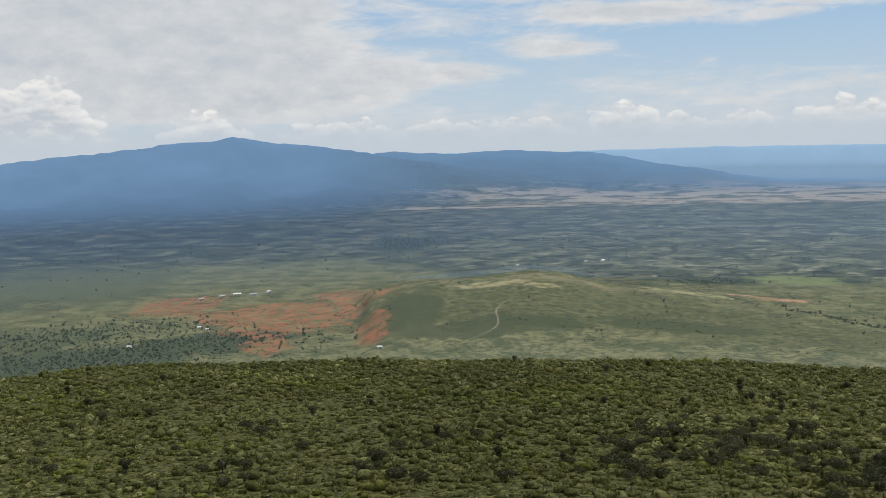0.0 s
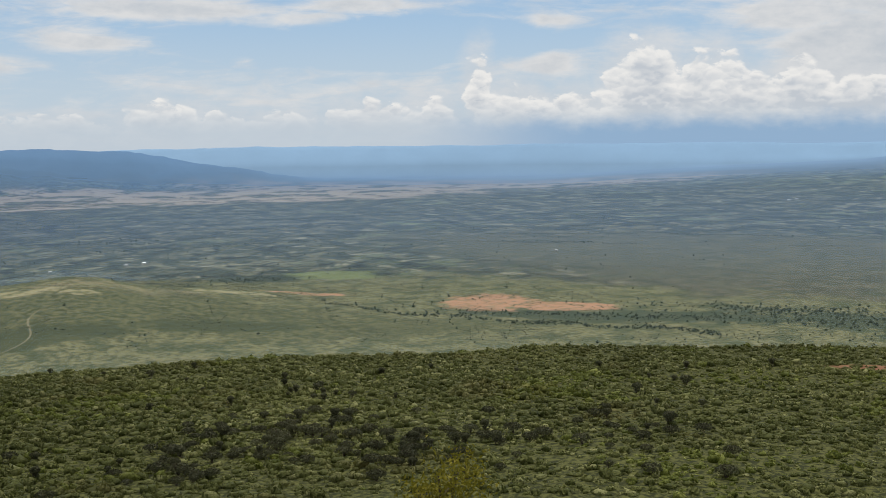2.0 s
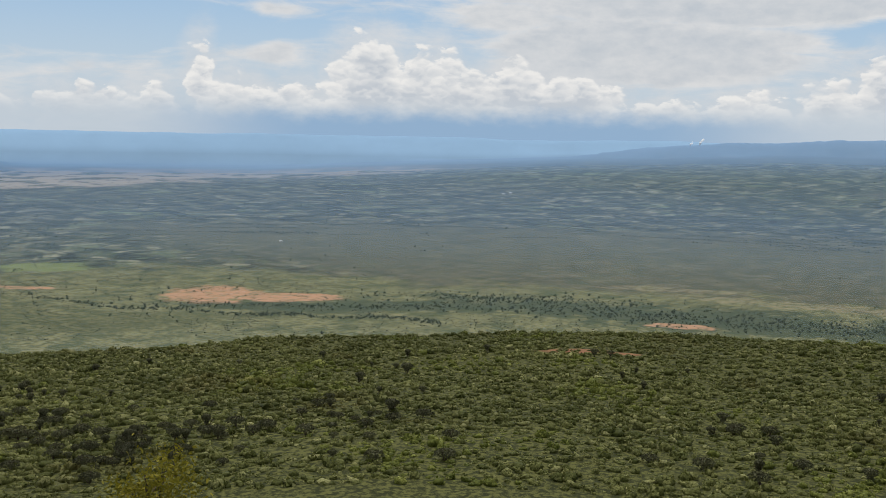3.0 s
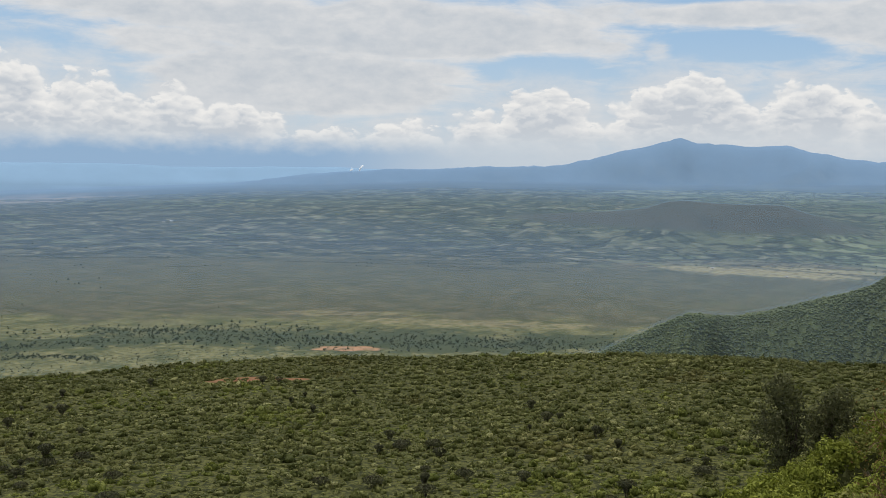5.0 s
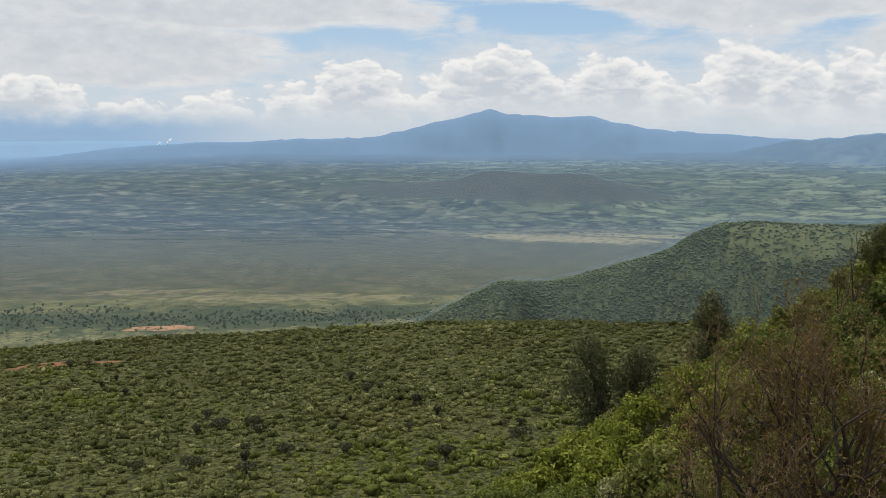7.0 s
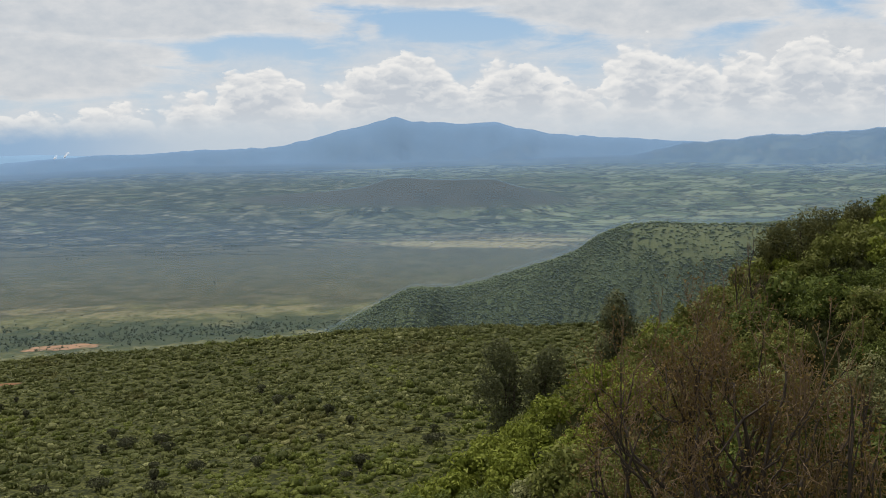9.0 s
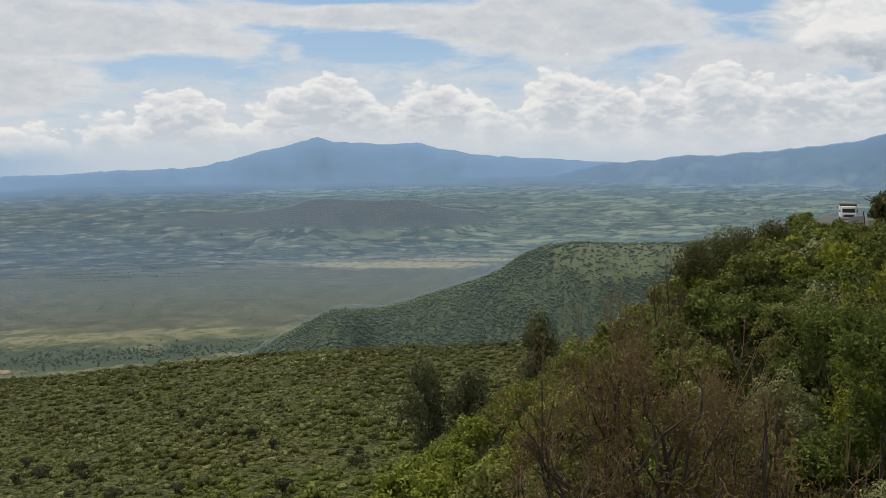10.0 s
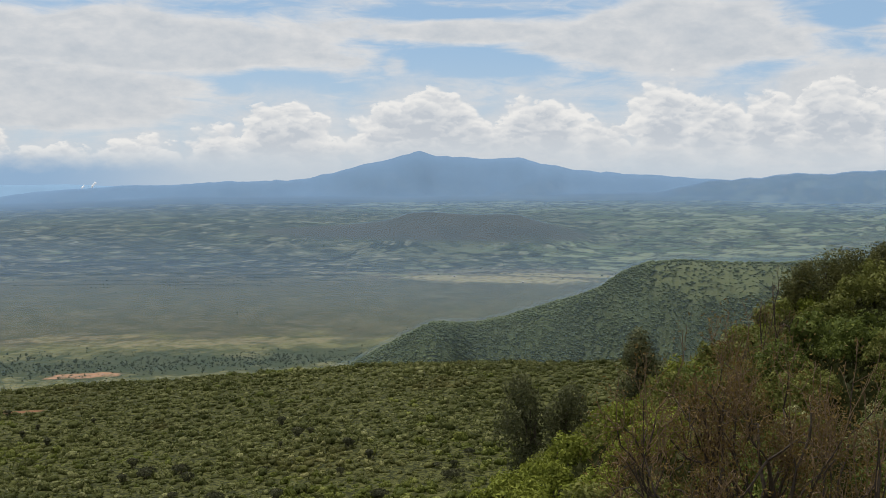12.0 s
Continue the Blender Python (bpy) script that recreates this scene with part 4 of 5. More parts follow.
def grow(start, way, length, radius, depth, out, tips, bend=0.5, fork=3, lift=0.15):
    """A limb in bent pieces that forks at its end."""
    p, d = Vector(start), Vector(way).normalized()
    pieces = 3 if depth > 1 else 2
    for i in range(pieces):
        d = (d + Vector(rng.normal(size=3)) * bend * 0.35 + Vector((0, 0, lift))).normalized()
        q = p + d * (length / pieces)
        r0, r1 = radius * (1 - 0.3 * i / pieces), radius * (1 - 0.3 * (i + 1) / pieces)
        out.append((p.copy(), q.copy(), r0, r1))
        if depth > 0 and i > 0 and rng.random() < 0.7:
            side = (d + Vector(rng.normal(size=3)) * 0.9).normalized()
            grow(q, side, length * 0.55, r1 * 0.6, depth - 1, out, tips, bend, fork, lift)
        p = q
    if depth > 0:
        for _ in range(fork):
            side = (d + Vector(rng.normal(size=3)) * 0.65).normalized()
            grow(p, side, length * rng.uniform(0.55, 0.8), radius * 0.6, depth - 1, out, tips, bend, fork, lift)
    else:
        tips.append(p[:])


def fitted(out, tips, height, width):
    """Brings limbs to a given height and spread."""
    ends = np.array([q[1][:] for q in out])
    kz = height / ends[:, 2].max()
    kx = width / (2 * np.percentile(np.hypot(ends[:, 0], ends[:, 1]), 97))
    move = lambda p: Vector((p[0] * kx, p[1] * kx, p[2] * kz))
    return [(move(p), move(q), ra, rb) for p, q, ra, rb in out], [move(p)[:] for p in tips]


def thing(name, label, category, group=""):
    return tagged(new(name), label, category, group)


def crown_points(count, lobes, radius, height, low=0.25, jitter=0.25):
    """Leaf places on the outside of several rounded lobes, with their outward directions."""
    lc = unit(lobes) * rng.uniform(0.25, 0.85, size=(lobes, 1)) ** 0.5 * 0.72
    lc[:, 2] = np.abs(lc[:, 2]) * 0.9 + low
    lr = rng.uniform(0.9, 1.5, lobes) * 0.75 / lobes ** 0.42
    k = rng.integers(0, lobes, count)
    d = unit(count)
    d[:, 2] = np.where(d[:, 2] < -0.3, -d[:, 2], d[:, 2])
    c = lc[k] + d * (lr[k] * (1 + jitter * rng.normal(size=count) * 0.5))[:, None]
    c = c * (radius, radius, height)
    return c, d


def shrub(name, label, mat, count, leaf, lobes=9, radius=1.0, height=1.3, wood=BARK, long=1.5, low=0.3, stems=5):
    root = thing(name, label, "shrub", "shrubs on the slope")
    out, tips = [], []
    for _ in range(stems):
        w_ = Vector((rng.normal() * 0.5, rng.normal() * 0.5, 1.0))
        grow((rng.normal() * 0.08, rng.normal() * 0.08, -0.3), w_, height * 0.55, 0.03 * radius + 0.01, 1, out, tips, 0.6, 2)
    sv, sf = tubes(out, 4)
    part("stem", mesh_from("stem", sv, sf, [wood]), None, root, "grey branching stems")
    c, d = crown_points(count, lobes, radius, height, low)
    lv, lf = leaf_quads(c, d, leaf, 0.45, long)
    part("foliage", mesh_from("foliage", lv, lf, [mat], flat=False, normals=rounded(d, count)), None, root)
    return root


def stand(ob, x, y, size=1.0, turn=None, sink=0.1, tall=1.0):
    turn = rng.uniform(0, 360) if turn is None else turn
    ob.matrix_basis = pose(x, y, ground_z(x, y) - sink, 0, 0, turn) @ Matrix.Diagonal((size, size, size * tall, 1))
    return ob


def stand_copy(ob, x, y, size=1.0, sink=0.1, tall=1.0):
    return stand(copy_thing(ob, Matrix.Identity(4)), x, y, size, None, sink, tall)


# thorn trees on the shelf: bare stem and a crown that widens upwards
def thorn_tree(kind):
    root = thing("thorn_tree", "dark grey-green thorn tree with a spreading crown above the bush", "tree", "thorn trees on the shelf")
    out, tips = [], []
    for _ in range(3):
        grow((0, 0, -0.3), (rng.normal() * 0.35, rng.normal() * 0.35, 1), 1.5, 0.09, 1, out, tips, 0.4, 3)
    sv, sf = tubes(out, 4)
    part("trunk", mesh_from("trunk", sv, sf, [DARKBARK]), None, root, "thin dark trunk")
    n = 520
    d = unit(n)
    d[:, 2] = np.abs(d[:, 2]) * 0.8 - 0.1
    rad = (1.25, 0.95, 1.6, 1.9)[kind]
    c = d * (rad, rad, 1.1) * rng.uniform(0.75, 1.05, size=(n, 1))
    c[:, 2] += 2.1 if kind < 3 else 1.3
    under = rng.random(n) < (0.35 if kind < 3 else 0.15)
    h = rng.uniform(0.9, 2.2, n)
    c[under, 0] *= (h / 2.4)[under]
    c[under, 1] *= (h / 2.4)[under]
    c[under, 2] = h[under]
    lv, lf = leaves(c, d, 0.17, 0.6)
    part("crown", mesh_from("crown", lv, lf, [DARK], flat=False, normals=rounded(d, n, 3)), None, root)
    return root


thorns = [thorn_tree(k) for k in (0, 1, 2, 3)]
spots = []
for _ in range(150):
    ha = rng.uniform(-26, 78)
    el_ = -12.4 - 6.6 * rng.random() ** 0.8
    if fbm(np.array([ha * 1.0]), np.array([el_ * 3.0]), 9.0, 2, 91)[0] < -0.12 and rng.random() < 0.75:
        continue
    spots.append((ha, el_))
# clumps seen close together below the viewpoint
for ha, el_, n in ((14, -17.2, 30), (18, -16.5, 26), (22, -17.8, 34), (9, -18.3, 24), (27, -17.6, 14), (34, -17.0, 10), (17, -14.8, 8)):
    spots += [(ha + rng.normal() * 1.6, el_ + rng.normal() * 0.7) for _ in range(n)]
spots += [(68.0, -18.6), (6.0, -12.9), (37.9, -14.1), (40.5, -17.6), (28.6, -13.6)]
for i, (ha, el_) in enumerate(spots):
    px_, py_, _z = hit(ha, el_, 150)
    if math.hypot(px_, py_) > 445:
        continue
    low_one = el_ < -15.2
    if i < 4:
        stand(thorns[i], px_, py_, 1.1)
    else:
        stand_copy(thorns[3 if low_one and rng.random() < 0.75 else int(rng.integers(3))], px_, py_, rng.uniform(0.65, 1.35))

# ---- slope beside the viewpoint ----
ROADWAY = radians(ROAD_AZ)


def su(s, u):
    return s * math.sin(ROADWAY) - u * math.cos(ROADWAY), s * math.cos(ROADWAY) + u * math.sin(ROADWAY)


LABELS = {"deep": "dark green leafy shrub on the steep slope", "green": "bright yellow-green leafy shrub on the steep slope",
          "silver": "pale silvery-leaved shrub on the slope", "olive": "olive green bushy shrub on the slope"}
MATS = {"deep": DEEP, "green": GREEN, "silver": SILVER, "olive": BUSH}


def far_shrub(count, leaf):
    c, d = crown_points(count, 16, 1.0, 1.3, 0.3)
    return *leaf_quads(c, d, leaf, 0.45, 1.3), rounded(d, count)


far_shapes = {False: [far_shrub(720, 0.066) for _ in range(5)], True: [far_shrub(260, 0.12) for _ in range(5)]}
far_rows = {(k, b): [] for k in MATS for b in (False, True)}
mid_kinds = {k: [shrub("shrub", LABELS[k], m, 2500, 0.040, 26) for _ in range(2)] for k, m in MATS.items()}
near_kinds = {k: [shrub("shrub", LABELS[k], m, 5200, 0.025, 32)] for k, m in MATS.items()}
unused = {id(o): o for kinds in (mid_kinds, near_kinds) for v in kinds.values() for o in v}


def plant(kinds, kind, x, y, size, tall=1.0):
    ob = kinds[kind][int(rng.integers(len(kinds[kind])))]
    if id(ob) in unused:
        del unused[id(ob)]
        return stand(ob, x, y, size, None, 0.15, tall)
    return stand_copy(ob, x, y, size, 0.15, tall)


s = 9.0
while s < 150:
    step_ = 1.5 + s * 0.016
    u = -6.0
    while u < 46:
        s_, u_ = s + rng.normal() * step_ * 0.35, u + rng.normal() * step_ * 0.35
        u += step_ * (1.0 if u < 24 else 1.5)
        x, y = su(s_, u_)
        r, ha = math.hypot(x, y), math.degrees(math.atan2(x, y))
        if ha < 60 or ha > 107 or abs(u_ - float(road_u(np.array(s_)))) < 4.2 or r < 9:
            continue
        if 84 < s_ < 118 and -9 < u_ < 3.0:
            continue
        if math.degrees(math.atan2(ground_z(x, y) + 2.6 - EYE_Z, r)) < -20.5:
            continue
        if r < 15.5 and 84 < ha < 101 or r < 22 and 85 < ha < 98 or 11 < r < 24 and ha > 99.5:
            continue
        mood = float(fbm(np.array([x]), np.array([y]), 11, 2, 81)[0]) + (0.22 if ha < 87 else -0.12) * (1 if r > 18 else 0)
        kind = "green" if mood > 0.12 else ("deep" if mood < -0.10 else "olive")
        if rng.random() < 0.04 and r > 24:
            kind = "silver"
        size = rng.uniform(0.75, 1.35) * (0.9 + 0.006 * min(r, 80)) * (0.68 if r > 92 else 1.0)
        if r < 42:
            plant(near_kinds if r < 22 else mid_kinds, kind, x, y, size, rng.uniform(0.8, 1.15))
        else:
            far_rows[kind, r > 80].append((x, y, ground_z(x, y) - 0.15, size, rng.uniform(0.8, 1.15)))
    s += step_
# a low fringe of bushes along the outer edge of the road
for s_ in np.arange(96, 142, 0.9):
    x, y = su(s_, float(road_u(np.array(s_))) + 3.9 + 0.5 * rng.random())
    far_rows["deep" if rng.random() < 0.4 else "olive", True].append((x, y, ground_z(x, y) - 0.15, rng.uniform(0.7, 1.0), rng.uniform(0.8, 1.1)))
for (kind, beyond), rows_ in far_rows.items():
    q = np.array(rows_)
    v, f, nn = scatter(far_shapes[beyond], q[:, 0], q[:, 1], q[:, 2], q[:, 3], q[:, 4])
    tagged(new("slope_bushes", mesh_from("slope_bushes", v, f, [MATS[kind]], flat=False, normals=nn)), LABELS[kind].replace("shrub", "shrubs"), "bushes", kind="stuff")

# low growth between the shrubs
q = []
while len(q) < 5200:
    r, ha = 8 + 62 * rng.random() ** 0.8, rng.uniform(62, 106)
    x, y = at(ha, r)
    q.append((x, y, rng.uniform(0.25, 0.6) * (1 + 0.008 * r)))
q = np.array(q)
gz = land(q[:, 0], q[:, 1])
seen = (np.degrees(np.arctan2(gz + 0.6 - EYE_Z, np.hypot(q[:, 0], q[:, 1]))) > -20.5)


def tuft():
    c = rng.normal(size=(14, 3)) * (0.4, 0.4, 0.0) + (0, 0, 0.35)
    return leaf_quads(c, unit(14) * (1, 1, 0.3), 0.32, 0.3, 1.6)


v, f = scatter([tuft() for _ in range(6)], q[seen, 0], q[seen, 1], gz[seen], q[seen, 2], np.ones(int(seen.sum())))
tagged(new("undergrowth", mesh_from("undergrowth", v, f, [UNDER])), "low green undergrowth between the shrubs", "undergrowth", kind="stuff")

# short bright grass on the verge of the road
q = np.stack([rng.uniform(76, 119, 9000), rng.uniform(-9.5, 3.6, 9000)], 1)
off = np.abs(q[:, 1] - road_u(q[:, 0]))
q = q[off > 3.3]
x, y = q[:, 0] * math.sin(ROADWAY) - q[:, 1] * math.cos(ROADWAY), q[:, 0] * math.cos(ROADWAY) + q[:, 1] * math.sin(ROADWAY)
v, f = scatter([tuft() for _ in range(6)], x, y, land(x, y) - 0.02, rng.uniform(0.35, 0.75, len(x)), rng.uniform(0.6, 1.0, len(x)))
tagged(new("verge_grass", mesh_from("verge_grass", v, f, [VERGE])), "short yellow-green grass on the road verge", "grass", kind="stuff")


# the bank with dark trees above the road bend
def bank_tree():
    root = thing("bank_tree", "dark leafy tree on the bank above the road", "tree", "trees on the bank")
    out, tips = [], []
    grow((0, 0, -0.3), (0.1, 0, 1), 2.2, 0.16, 2, out, tips, 0.4, 3)
    sv, sf = tubes(out, 5)
    part("trunk", mesh_from("trunk", sv, sf, [DARKBARK]), None, root, "dark trunk")
    c, d = crown_points(1700, 26, 2.6, 4.2, 0.30)
    lv, lf = leaf_quads(c, d, 0.17, 0.6)
    part("crown", mesh_from("crown", lv, lf, [BANKLEAF], flat=False, normals=rounded(d, len(c))), None, root)
    return root


banks = [bank_tree() for _ in range(3)]
n_set = 0
bank_spots = list(itertools.product((123, 126, 129.5, 133, 138), (-2.2, -4.4, -6.5, -9, -12, -15, -19)))
bank_spots += [(121, -3.0), (120.5, -4.6), (121, -6.2), (119.5, -8.4), (120, -11)]
for s_, u_ in bank_spots:
    x, y = su(s_ + rng.normal() * 0.8, u_ + rng.normal() * 0.7)
    size = rng.uniform(0.75, 1.1) * (0.62 if u_ > -3 else 1.0)
    if n_set < 3:
        stand(banks[n_set], x, y, size)
    else:
        stand_copy(banks[n_set % 3], x, y, size)
    n_set += 1


# single dark trees standing out of the slope
def slope_tree(label, height, width, count, dist, ha, el_base, mat=SLOPETREE):
    root = thing("slope_tree", label, "tree")
    out, tips = [], []
    for _ in range(3):
        grow((rng.normal() * 0.1, rng.normal() * 0.1, -0.4), (rng.normal() * 0.35, rng.normal() * 0.35, 1), height * 0.42, 0.07, 2, out, tips, 0.5, 3)
    out, tips = fitted(out, tips, height * 0.74, width * 0.7)
    sv, sf = tubes(out, 4)
    part("trunk", mesh_from("trunk", sv, sf, [DARKBARK]), None, root, "dark forking trunk")
    lobe = unit(24) * rng.uniform(0.3, 1.0, size=(24, 1)) ** 0.4 * (width * 0.36, width * 0.36, height * 0.36) + (0, 0, height * 0.56)
    d = unit(count)
    c = lobe[rng.integers(0, 24, count)] + d * width * rng.uniform(0.14, 0.26, size=(count, 1)) * (1, 1, 1.2)
    lv, lf = leaf_quads(c, d, 0.075, 0.7)
    part("crown", mesh_from("crown", lv, lf, [mat], flat=False, normals=rounded(d, count)), None, root)
    x, y = at(ha, dist)
    root.matrix_basis = pose(x, y, min(ground_z(x, y), EYE_Z + dist * math.tan(radians(el_base))) - 0.1)
    return root


slope_tree("dark sparse tree with bare twigs on the slope", 6.4, 3.2, 5200, 66, 83.4, -11.2)
slope_tree("tall dark narrow tree on the slope", 7.6, 3.3, 5200, 58, 77.1, -15.4)
slope_tree("round dark bushy tree on the slope", 5.2, 2.9, 4200, 60, 79.7, -14.6)
for ha, dist, h, wide, base in ((91.6, 74, 4.0, 3.0, -6.6), (93.0, 78, 4.2, 3.8, -6.1), (94.3, 82, 3.8, 3.6, -5.8), (95.6, 86, 3.4, 3.4, -5.5)):
    slope_tree("dark tree on the brow of the slope", h, wide, 4200, dist, ha, base, BANKLEAF)


# bare brown shrub close to the viewpoint
def bare_shrub(label, x, y, z, height, width, spread_, stems, dry, depth=4):
    root = thing("bare_shrub", label, "shrub", "bare shrubs")
    out, tips = [], []
    for k in range(stems):
        t = 2 * math.pi * k / stems + rng.normal() * 0.3
        w_ = (math.cos(t) * spread_, math.sin(t) * spread_, 1.0)
        grow((0.12 * math.cos(t), 0.12 * math.sin(t), -0.3), w_, height * 0.36, 0.058, depth, out, tips, 0.75, 2, 0.06)
    out, tips = fitted(out, tips, height, width)
    thick = [q for q in out if q[2] > 0.010]
    thin = [q for q in out if q[2] <= 0.010]
    sv, sf = tubes(thick, 5)
    part("branch", mesh_from("branch", sv, sf, [DARKBARK]), None, root, "dark bare branches")
    thin = [(p, q, max(ra, 0.006), max(rb, 0.004)) for p, q, ra, rb in thin]
    tv, tf = tubes(thin, 3)
    tagged(part("twig", mesh_from("twig", tv, tf, [RUSTBARK]), None, root), "fine reddish-brown twigs", kind="stuff")
    tp = np.array(tips)
    k = rng.integers(0, len(tp), dry)
    c = tp[k] + rng.normal(size=(dry, 3)) * 0.12
    lv, lf = leaf_quads(c, unit(dry), 0.018, 0.9, 1.8)
    tagged(part("dry_leaf", mesh_from("dry_leaf", lv, lf, [RUST]), None, root), "small rusty dry leaves", kind="stuff")
    root.matrix_basis = pose(x, y, z)
    return root


RUSTBARK = bark("rusty_twig_bark", (0.080, 0.052, 0.027), (0.195, 0.126, 0.063))
for ha, dist, top_el, h, wide, stems, dry in ((91.4, 15.5, -7.2, 4.6, 4.8, 9, 18000), (96.2, 14.0, -11.0, 3.2, 2.2, 3, 2000), (87.4, 16.5, -9.6, 3.8, 3.4, 4, 2500), (99.6, 12.5, -14.5, 2.2, 1.7, 3, 3500), (90.3, 42.0, -4.5, 4.6, 2.4, 3, 300)):
    x, y = at(ha, dist)
    z_top = EYE_Z + dist * math.tan(radians(top_el))
    bare_shrub("bare reddish-brown twiggy shrub on the slope edge", x, y, z_top - h, h, wide, 0.95, stems, dry, 5 if wide > 4 else 4)

# pale shrubs and a yellow sapling near the viewpoint
for ha, dist, top_el, size in ((96.9, 17.0, -10.0, 0.8), (102.2, 11.0, -14.6, 0.75)):
    x, y = at(ha, dist)
    ob = plant(near_kinds, "silver", x, y, size)
    ob.matrix_basis = pose(x, y, EYE_Z + dist * math.tan(radians(top_el)) - 1.75 * size, 0, 0, rng.uniform(0, 360)) @ Matrix.Diagonal((size, size, size, 1))

for ob in unused.values():
    for o in (*ob.children_recursive, ob):
        bpy.data.objects.remove(o)


def sapling(label, mat, ha, dist, top_el, tall, wide, count, leaf):
    """A slender young tree whose leafy head is tall high and wide across."""
    root = thing("sapling", label, "tree")
    x, y = at(ha, dist)
    z0 = ground_z(x, y)
    h = EYE_Z + dist * math.tan(radians(top_el)) - z0
    foot = h - tall
    out, tips = [(Vector((0, 0, -0.3)), Vector((0.05, 0, foot + tall * 0.5)), 0.06, 0.035), (Vector((0.05, 0, foot + tall * 0.5)), Vector((0, 0.02, h * 0.99)), 0.035, 0.008)], []
    for k in range(10):
        t = k * 2.2
        grow((0.05, 0, foot + tall * (0.05 + 0.085 * k)), (math.cos(t), math.sin(t), 0.45), wide * 0.26, 0.014, 2, out, tips, 0.5, 2, 0.05)
    sv, sf = tubes(out, 4)
    part("trunk", mesh_from("trunk", sv, sf, [DARKBARK]), None, root, "thin dark trunk")
    tp = np.array(tips)
    tp[:, 2] = np.minimum(tp[:, 2], h * 0.985)
    k = rng.integers(0, len(tp), count)
    c = tp[k] + rng.normal(size=(count, 3)) * 0.1
    lv, lf = leaf_quads(c, unit(count), leaf, 0.9, 1.5)
    part("crown", mesh_from("crown", lv, lf, [mat]), None, root)
    root.matrix_basis = pose(x, y, z0)


sapling("slender sapling with small golden-yellow leaves", YELLOW, 25.2, 9.0, -19.0, 1.1, 0.8, 5000, 0.018)
sapling("dark spreading tree over a shaded hollow", DEEP, 102.9, 17.5, -8.2, 1.9, 3.4, 14000, 0.034)
sapling("slender sapling with bright yellow-green leaves", LIME, 101.7, 21.0, -4.6, 3.0, 2.2, 2000, 0.045)
sapling("slender sapling with bright yellow-green leaves", LIME, 100.3, 24.0, -8.0, 2.6, 1.6, 1300, 0.045)


# ---- road, lorry and sign at the bend ----
def boxes(rows):
    """Bevelled boxes in one bmesh: centre, size and bevel."""
    bm = bmesh.new()
    for (cx, cy, cz), (sx, sy, sz), bev in rows:
        made = bmesh.ops.create_cube(bm, size=1.0, matrix=Matrix.Translation((cx, cy, cz)) @ Matrix.Diagonal((sx, sy, sz, 1)))
        if bev:
            edges = list({e for v in made["verts"] for e in v.link_edges})
            bmesh.ops.bevel(bm, geom=edges, offset=bev, segments=2, affect="EDGES", profile=0.6)
    return bm


def wheel_mesh(radius, width):
    bm = bmesh.new()
    bmesh.ops.create_cone(bm, cap_ends=True, segments=20, radius1=radius, radius2=radius, depth=width, matrix=Matrix.Rotation(radians(90), 4, "Y"))
    bmesh.ops.bevel(bm, geom=[e for e in bm.edges if len(e.link_faces) == 2 and e.calc_face_angle(0) > 1], offset=radius * 0.12, segments=2, affect="EDGES")
    return bm


ASPHALT = paint("worn_asphalt", (0.075, 0.073, 0.070), 0.9, 0, 0.2, 1.5)
WHITE = paint("white_paint", (0.78, 0.78, 0.76), 0.4, 0, 0.06)
DARKGLASS = paint("dark_windscreen", (0.03, 0.035, 0.04), 0.08, 0, 0.1)
RUBBER = paint("tyre_rubber", (0.02, 0.02, 0.02), 0.85, 0, 0.2)
STEEL = paint("dull_steel", (0.32, 0.32, 0.32), 0.45, 0.8, 0.1)
CANVAS = paint("brown_canvas", (0.10, 0.070, 0.055), 0.9, 0, 0.2)
GREYBOARD = paint("weathered_board", (0.42, 0.40, 0.37), 0.8, 0, 0.2)
PLASTER = paint("pale_plaster", (0.62, 0.58, 0.50), 0.9, 0, 0.12)
IRON = paint("corrugated_iron", (0.55, 0.56, 0.57), 0.45, 0.5, 0.12)
PALEIRON = paint("pale_sheet_iron", (0.55, 0.54, 0.51), 0.6, 0.1, 0.15)
LAMP = paint("headlamp_glass", (0.7, 0.7, 0.68), 0.15, 0.2, 0.05)

ss = np.linspace(-20, 165, 75)
uu = np.linspace(-3.1, 3.1, 5)
rv = []
for s_ in ss:
    for d_ in uu:
        x, y = su(s_, float(road_u(np.array(s_))) + d_)
        rv.append((x, y, max(ground_z(x, y), float(road_z(np.array(s_)))) + 0.05 - 0.03 * (abs(d_) / 3.1) ** 2))
rf = [(i * 5 + j, i * 5 + j + 1, i * 5 + j + 6, i * 5 + j + 5) for i in range(74) for j in range(4)]
tagged(new("road", mesh_from("road", rv, np.array(rf)[:, ::-1], [ASPHALT], flat=False)), "worn grey asphalt road along the escarpment edge", "road", kind="structure")


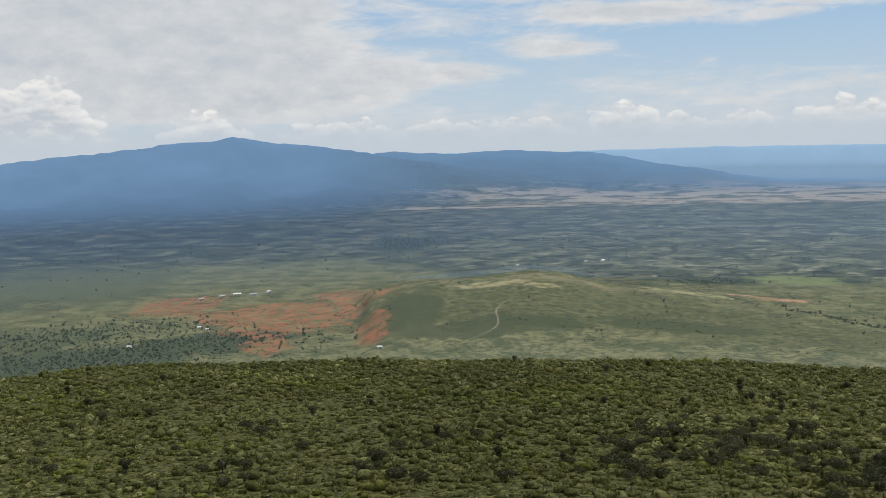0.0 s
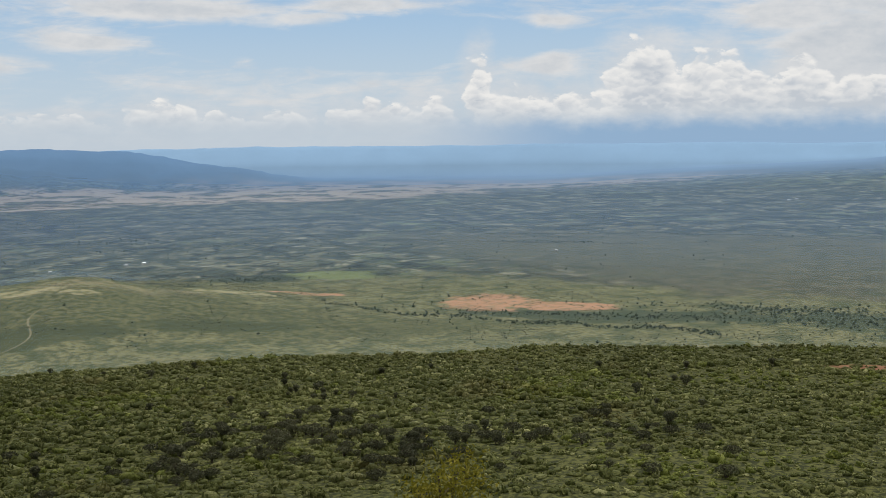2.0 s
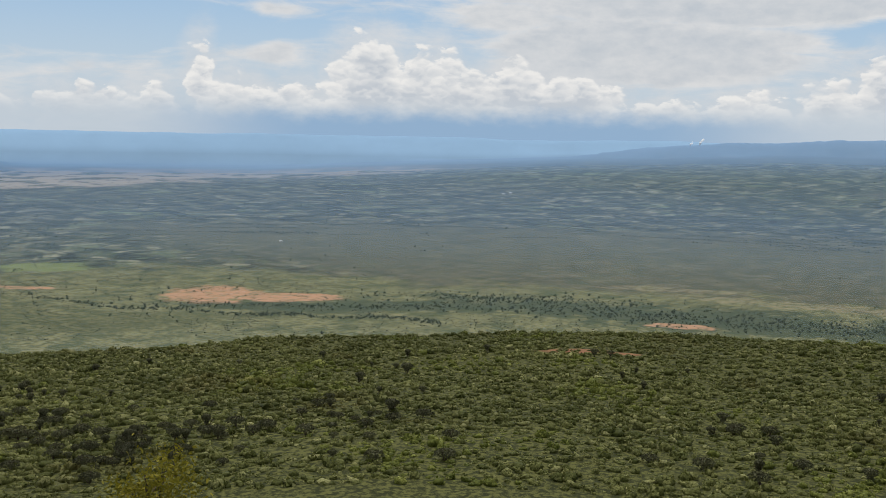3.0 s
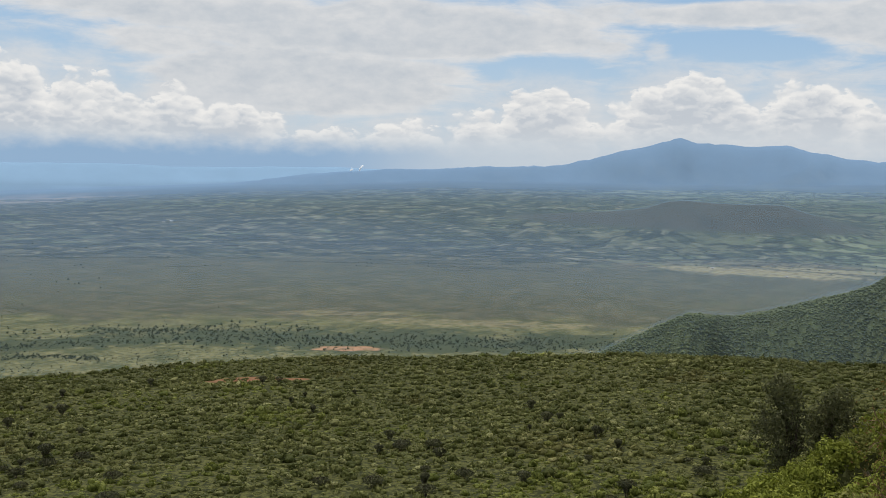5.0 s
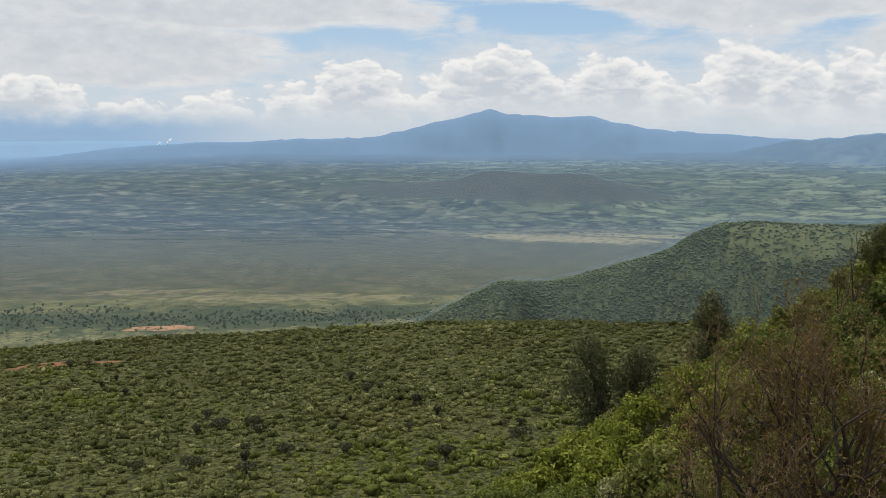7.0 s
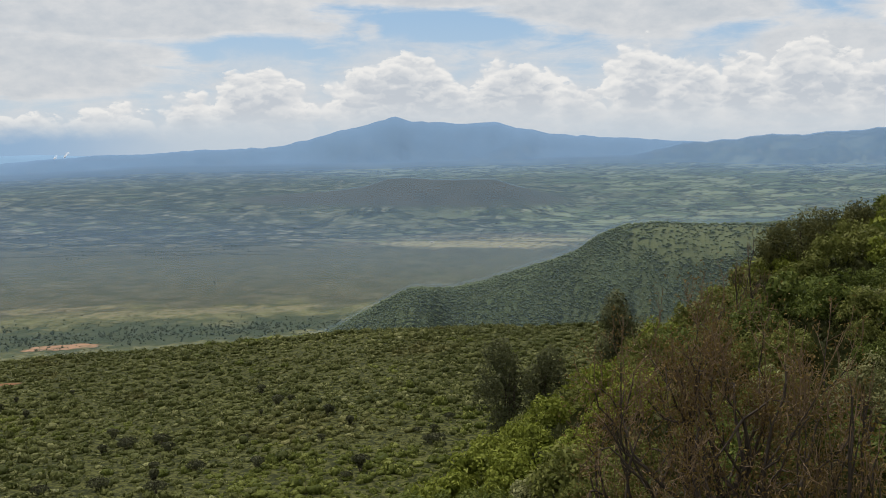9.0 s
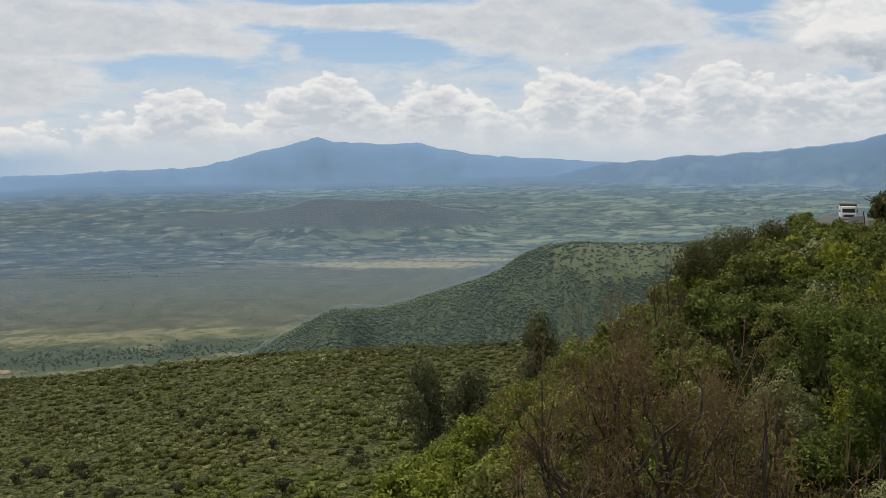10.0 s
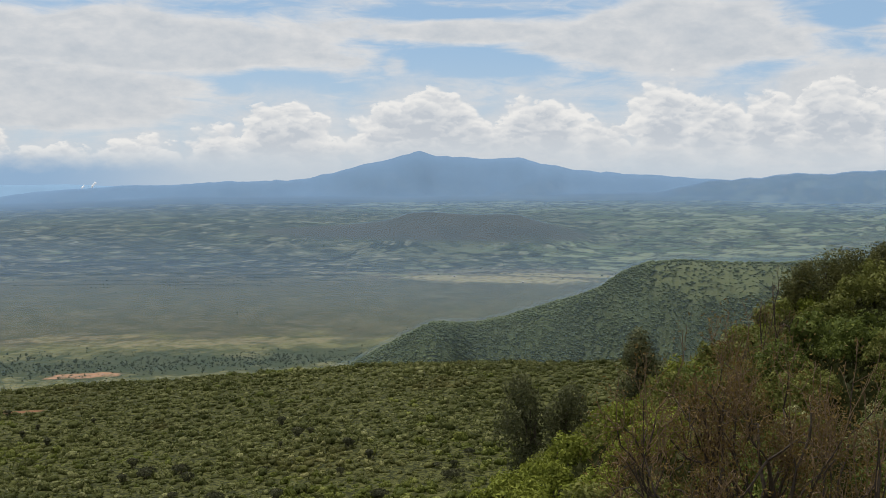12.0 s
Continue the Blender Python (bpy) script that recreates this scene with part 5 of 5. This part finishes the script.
def lorry():
    root = thing("lorry", "small white lorry with a brown canvas top on the road", "lorry")
    part("cargo_body", boxes([((0, 2.6, 1.55), (2.1, 3.6, 1.5), 0.05)]), WHITE, root, "white cargo body")
    part("canvas_top", boxes([((0, 2.6, 2.46), (2.16, 3.7, 0.34), 0.12)]), CANVAS, root, "brown canvas top")
    cab = part("cab", boxes([((0, 0, 1.05), (1.95, 1.5, 0.8), 0.1), ((0, 0.15, 1.85), (1.85, 1.2, 0.85), 0.16)]), WHITE, root, "white cab")
    part("windscreen", boxes([((0, -0.46, 1.72), (1.6, 0.06, 0.52), 0.02)]), DARKGLASS, cab, "dark windscreen")
    part("grille", boxes([((0, -0.77, 1.05), (1.3, 0.05, 0.3), 0.01)] + [((0, -0.8, 0.95 + 0.07 * k), (1.25, 0.03, 0.02), 0) for k in range(4)]), CANVAS, cab, "dark grille")
    part("bumper", boxes([((0, -0.84, 0.6), (1.95, 0.18, 0.24), 0.04)]), STEEL, root, "steel bumper")
    for sx in (-1, 1):
        part("headlight", boxes([((sx * 0.75, -0.78, 1.02), (0.26, 0.08, 0.2), 0.03)]), LAMP, cab, "clear headlight")
        part("mirror", boxes([((sx * 1.12, -0.5, 1.7), (0.14, 0.06, 0.3), 0.02), ((sx * 1.02, -0.48, 1.6), (0.16, 0.03, 0.03), 0)]), CANVAS, cab, "dark side mirror")
        for y_ in (0.1, 3.5):
            ob = part("wheel", wheel_mesh(0.42, 0.26), RUBBER, root, "black tyre")
            ob.location = (sx * 0.86, y_, 0.42)
            hub = part("hub", wheel_mesh(0.2, 0.05), STEEL, ob, "steel hub")
            hub.location = (sx * 0.13, 0, 0)
    return root


x, y = at(99.1, 136)
lorry().matrix_basis = pose(x, y, ground_z(x, y) + 0.04, 0, 0, -ROAD_AZ + 4) @ Matrix.Scale(0.9, 4)


def board_sign(ha, dist):
    root = thing("roadside_board", "weathered grey board on a leaning post beside the road", "sign")
    part("board", boxes([((0, 0, 1.0), (1.5, 0.06, 0.8), 0.01)]), GREYBOARD, root, "weathered grey board")
    part("post", boxes([((0.85, 0.05, 0.85), (0.11, 0.11, 2.0), 0.01)]), DARKBARK, root, "dark wooden post")
    part("post", boxes([((-0.6, 0.05, 0.4), (0.1, 0.1, 1.2), 0.01)]), DARKBARK, root, "dark wooden post")
    x, y = at(ha, dist)
    root.matrix_basis = pose(x, y, ground_z(x, y) - 0.1, 0, -8, -ha)


board_sign(99.55, 124)


# ---- far buildings and steam ----
def shed(length, width, height, wall, roof_mat, label):
    root = thing("farm_building", label, "building", "farm buildings in the valley")
    part("wall", boxes([((0, 0, height / 2), (length, width, height), 0)]), wall, root)
    bm = bmesh.new()
    L, W = length / 2 + 0.4, width / 2 + 0.5
    top_z = height + width * 0.28
    pts = [(-L, -W, height - 0.1), (L, -W, height - 0.1), (L, W, height - 0.1), (-L, W, height - 0.1), (-L, 0, top_z), (L, 0, top_z)]
    vs = [bm.verts.new(p) for p in pts]
    for q in ((0, 1, 5, 4), (2, 3, 4, 5), (1, 2, 5), (3, 0, 4), (3, 2, 1, 0)):
        bm.faces.new([vs[k] for k in q])
    part("roof", bm, roof_mat, root, "sheet iron roof")
    part("door", boxes([((length * 0.15, -width / 2 - 0.03, 1.05), (1.1, 0.08, 2.1), 0)]), CANVAS, root, "dark door")
    for k in (-0.3, 0.35):
        part("window", boxes([((length * k, -width / 2 - 0.03, height * 0.6), (1.0, 0.08, 0.9), 0)]), DARKGLASS, root, "dark window")
    return root


FARMS = [(-11.0, 1480, 16, "w"), (-11.9, 1492, 18, "i"), (-12.7, 1478, 12, "w"), (-10.2, 1500, 9, "i"), (-13.8, 1465, 10, "w"), (-14.0, 1238, 7, "i"), (-13.6, 1222, 6, "w"),
         (-17.7, 1152, 7, "w"), (-4.2, 1040, 8, "w"), (7.4, 1740, 8, "w"), (8.3, 1750, 9, "i"), (3.6, 1700, 7, "w"), (72.8, 2150, 9, "w"), (76.6, 2060, 6, "w"), (30.8, 1800, 7, "w"), (43.0, 2900, 12, "w"), (43.4, 2920, 9, "i"), (86.0, 2420, 9, "i")]
for ha, dist, length, roof_kind in FARMS:
    x, y = at(ha, dist)
    ob = shed(length * 0.62, 3.6, 2.2, PLASTER, PALEIRON if roof_kind == "w" else IRON, "small pale farm building with a light sheet roof")
    ob.matrix_basis = pose(x, y, ground_z(x, y) - 0.1, 0, 0, -ha + rng.uniform(-25, 25))

STEAM, sn, sb, so = material("white_steam")
sb.inputs["Base Color"].default_value = (0.95, 0.95, 0.95, 1)
sb.inputs["Roughness"].default_value = 1.0
glow = sn.node("ShaderNodeBsdfTranslucent")
glow.inputs[0].default_value = (0.95, 0.95, 0.95, 1)
both = sn.node("ShaderNodeMixShader")
both.inputs[0].default_value = 0.5
sn.put(both.inputs[1], sb.outputs[0])
sn.put(both.inputs[2], glow.outputs[0])
sn.put(so.inputs[0], both.outputs[0])
for ha, count, tall in ((52.95, 150, 12), (53.45, 420, 22)):
    f_ = rng.random(count)
    c = np.stack([f_ * f_ * tall * 0.6, 0 * f_, f_ * tall], 1) + rng.normal(size=(count, 3)) * (0.9 + 2.0 * f_[:, None])
    lv, lf = leaves(c, unit(count), 1.5, 0.2)
    x, y = at(ha, 4330)
    ob = tagged(new("steam_plume", mesh_from("steam_plume", lv, lf, [STEAM])), "white plume of steam rising from the distant plain", "steam")
    ob.matrix_basis = pose(x, y, ground_z(x, y), 0, 0, -ha)
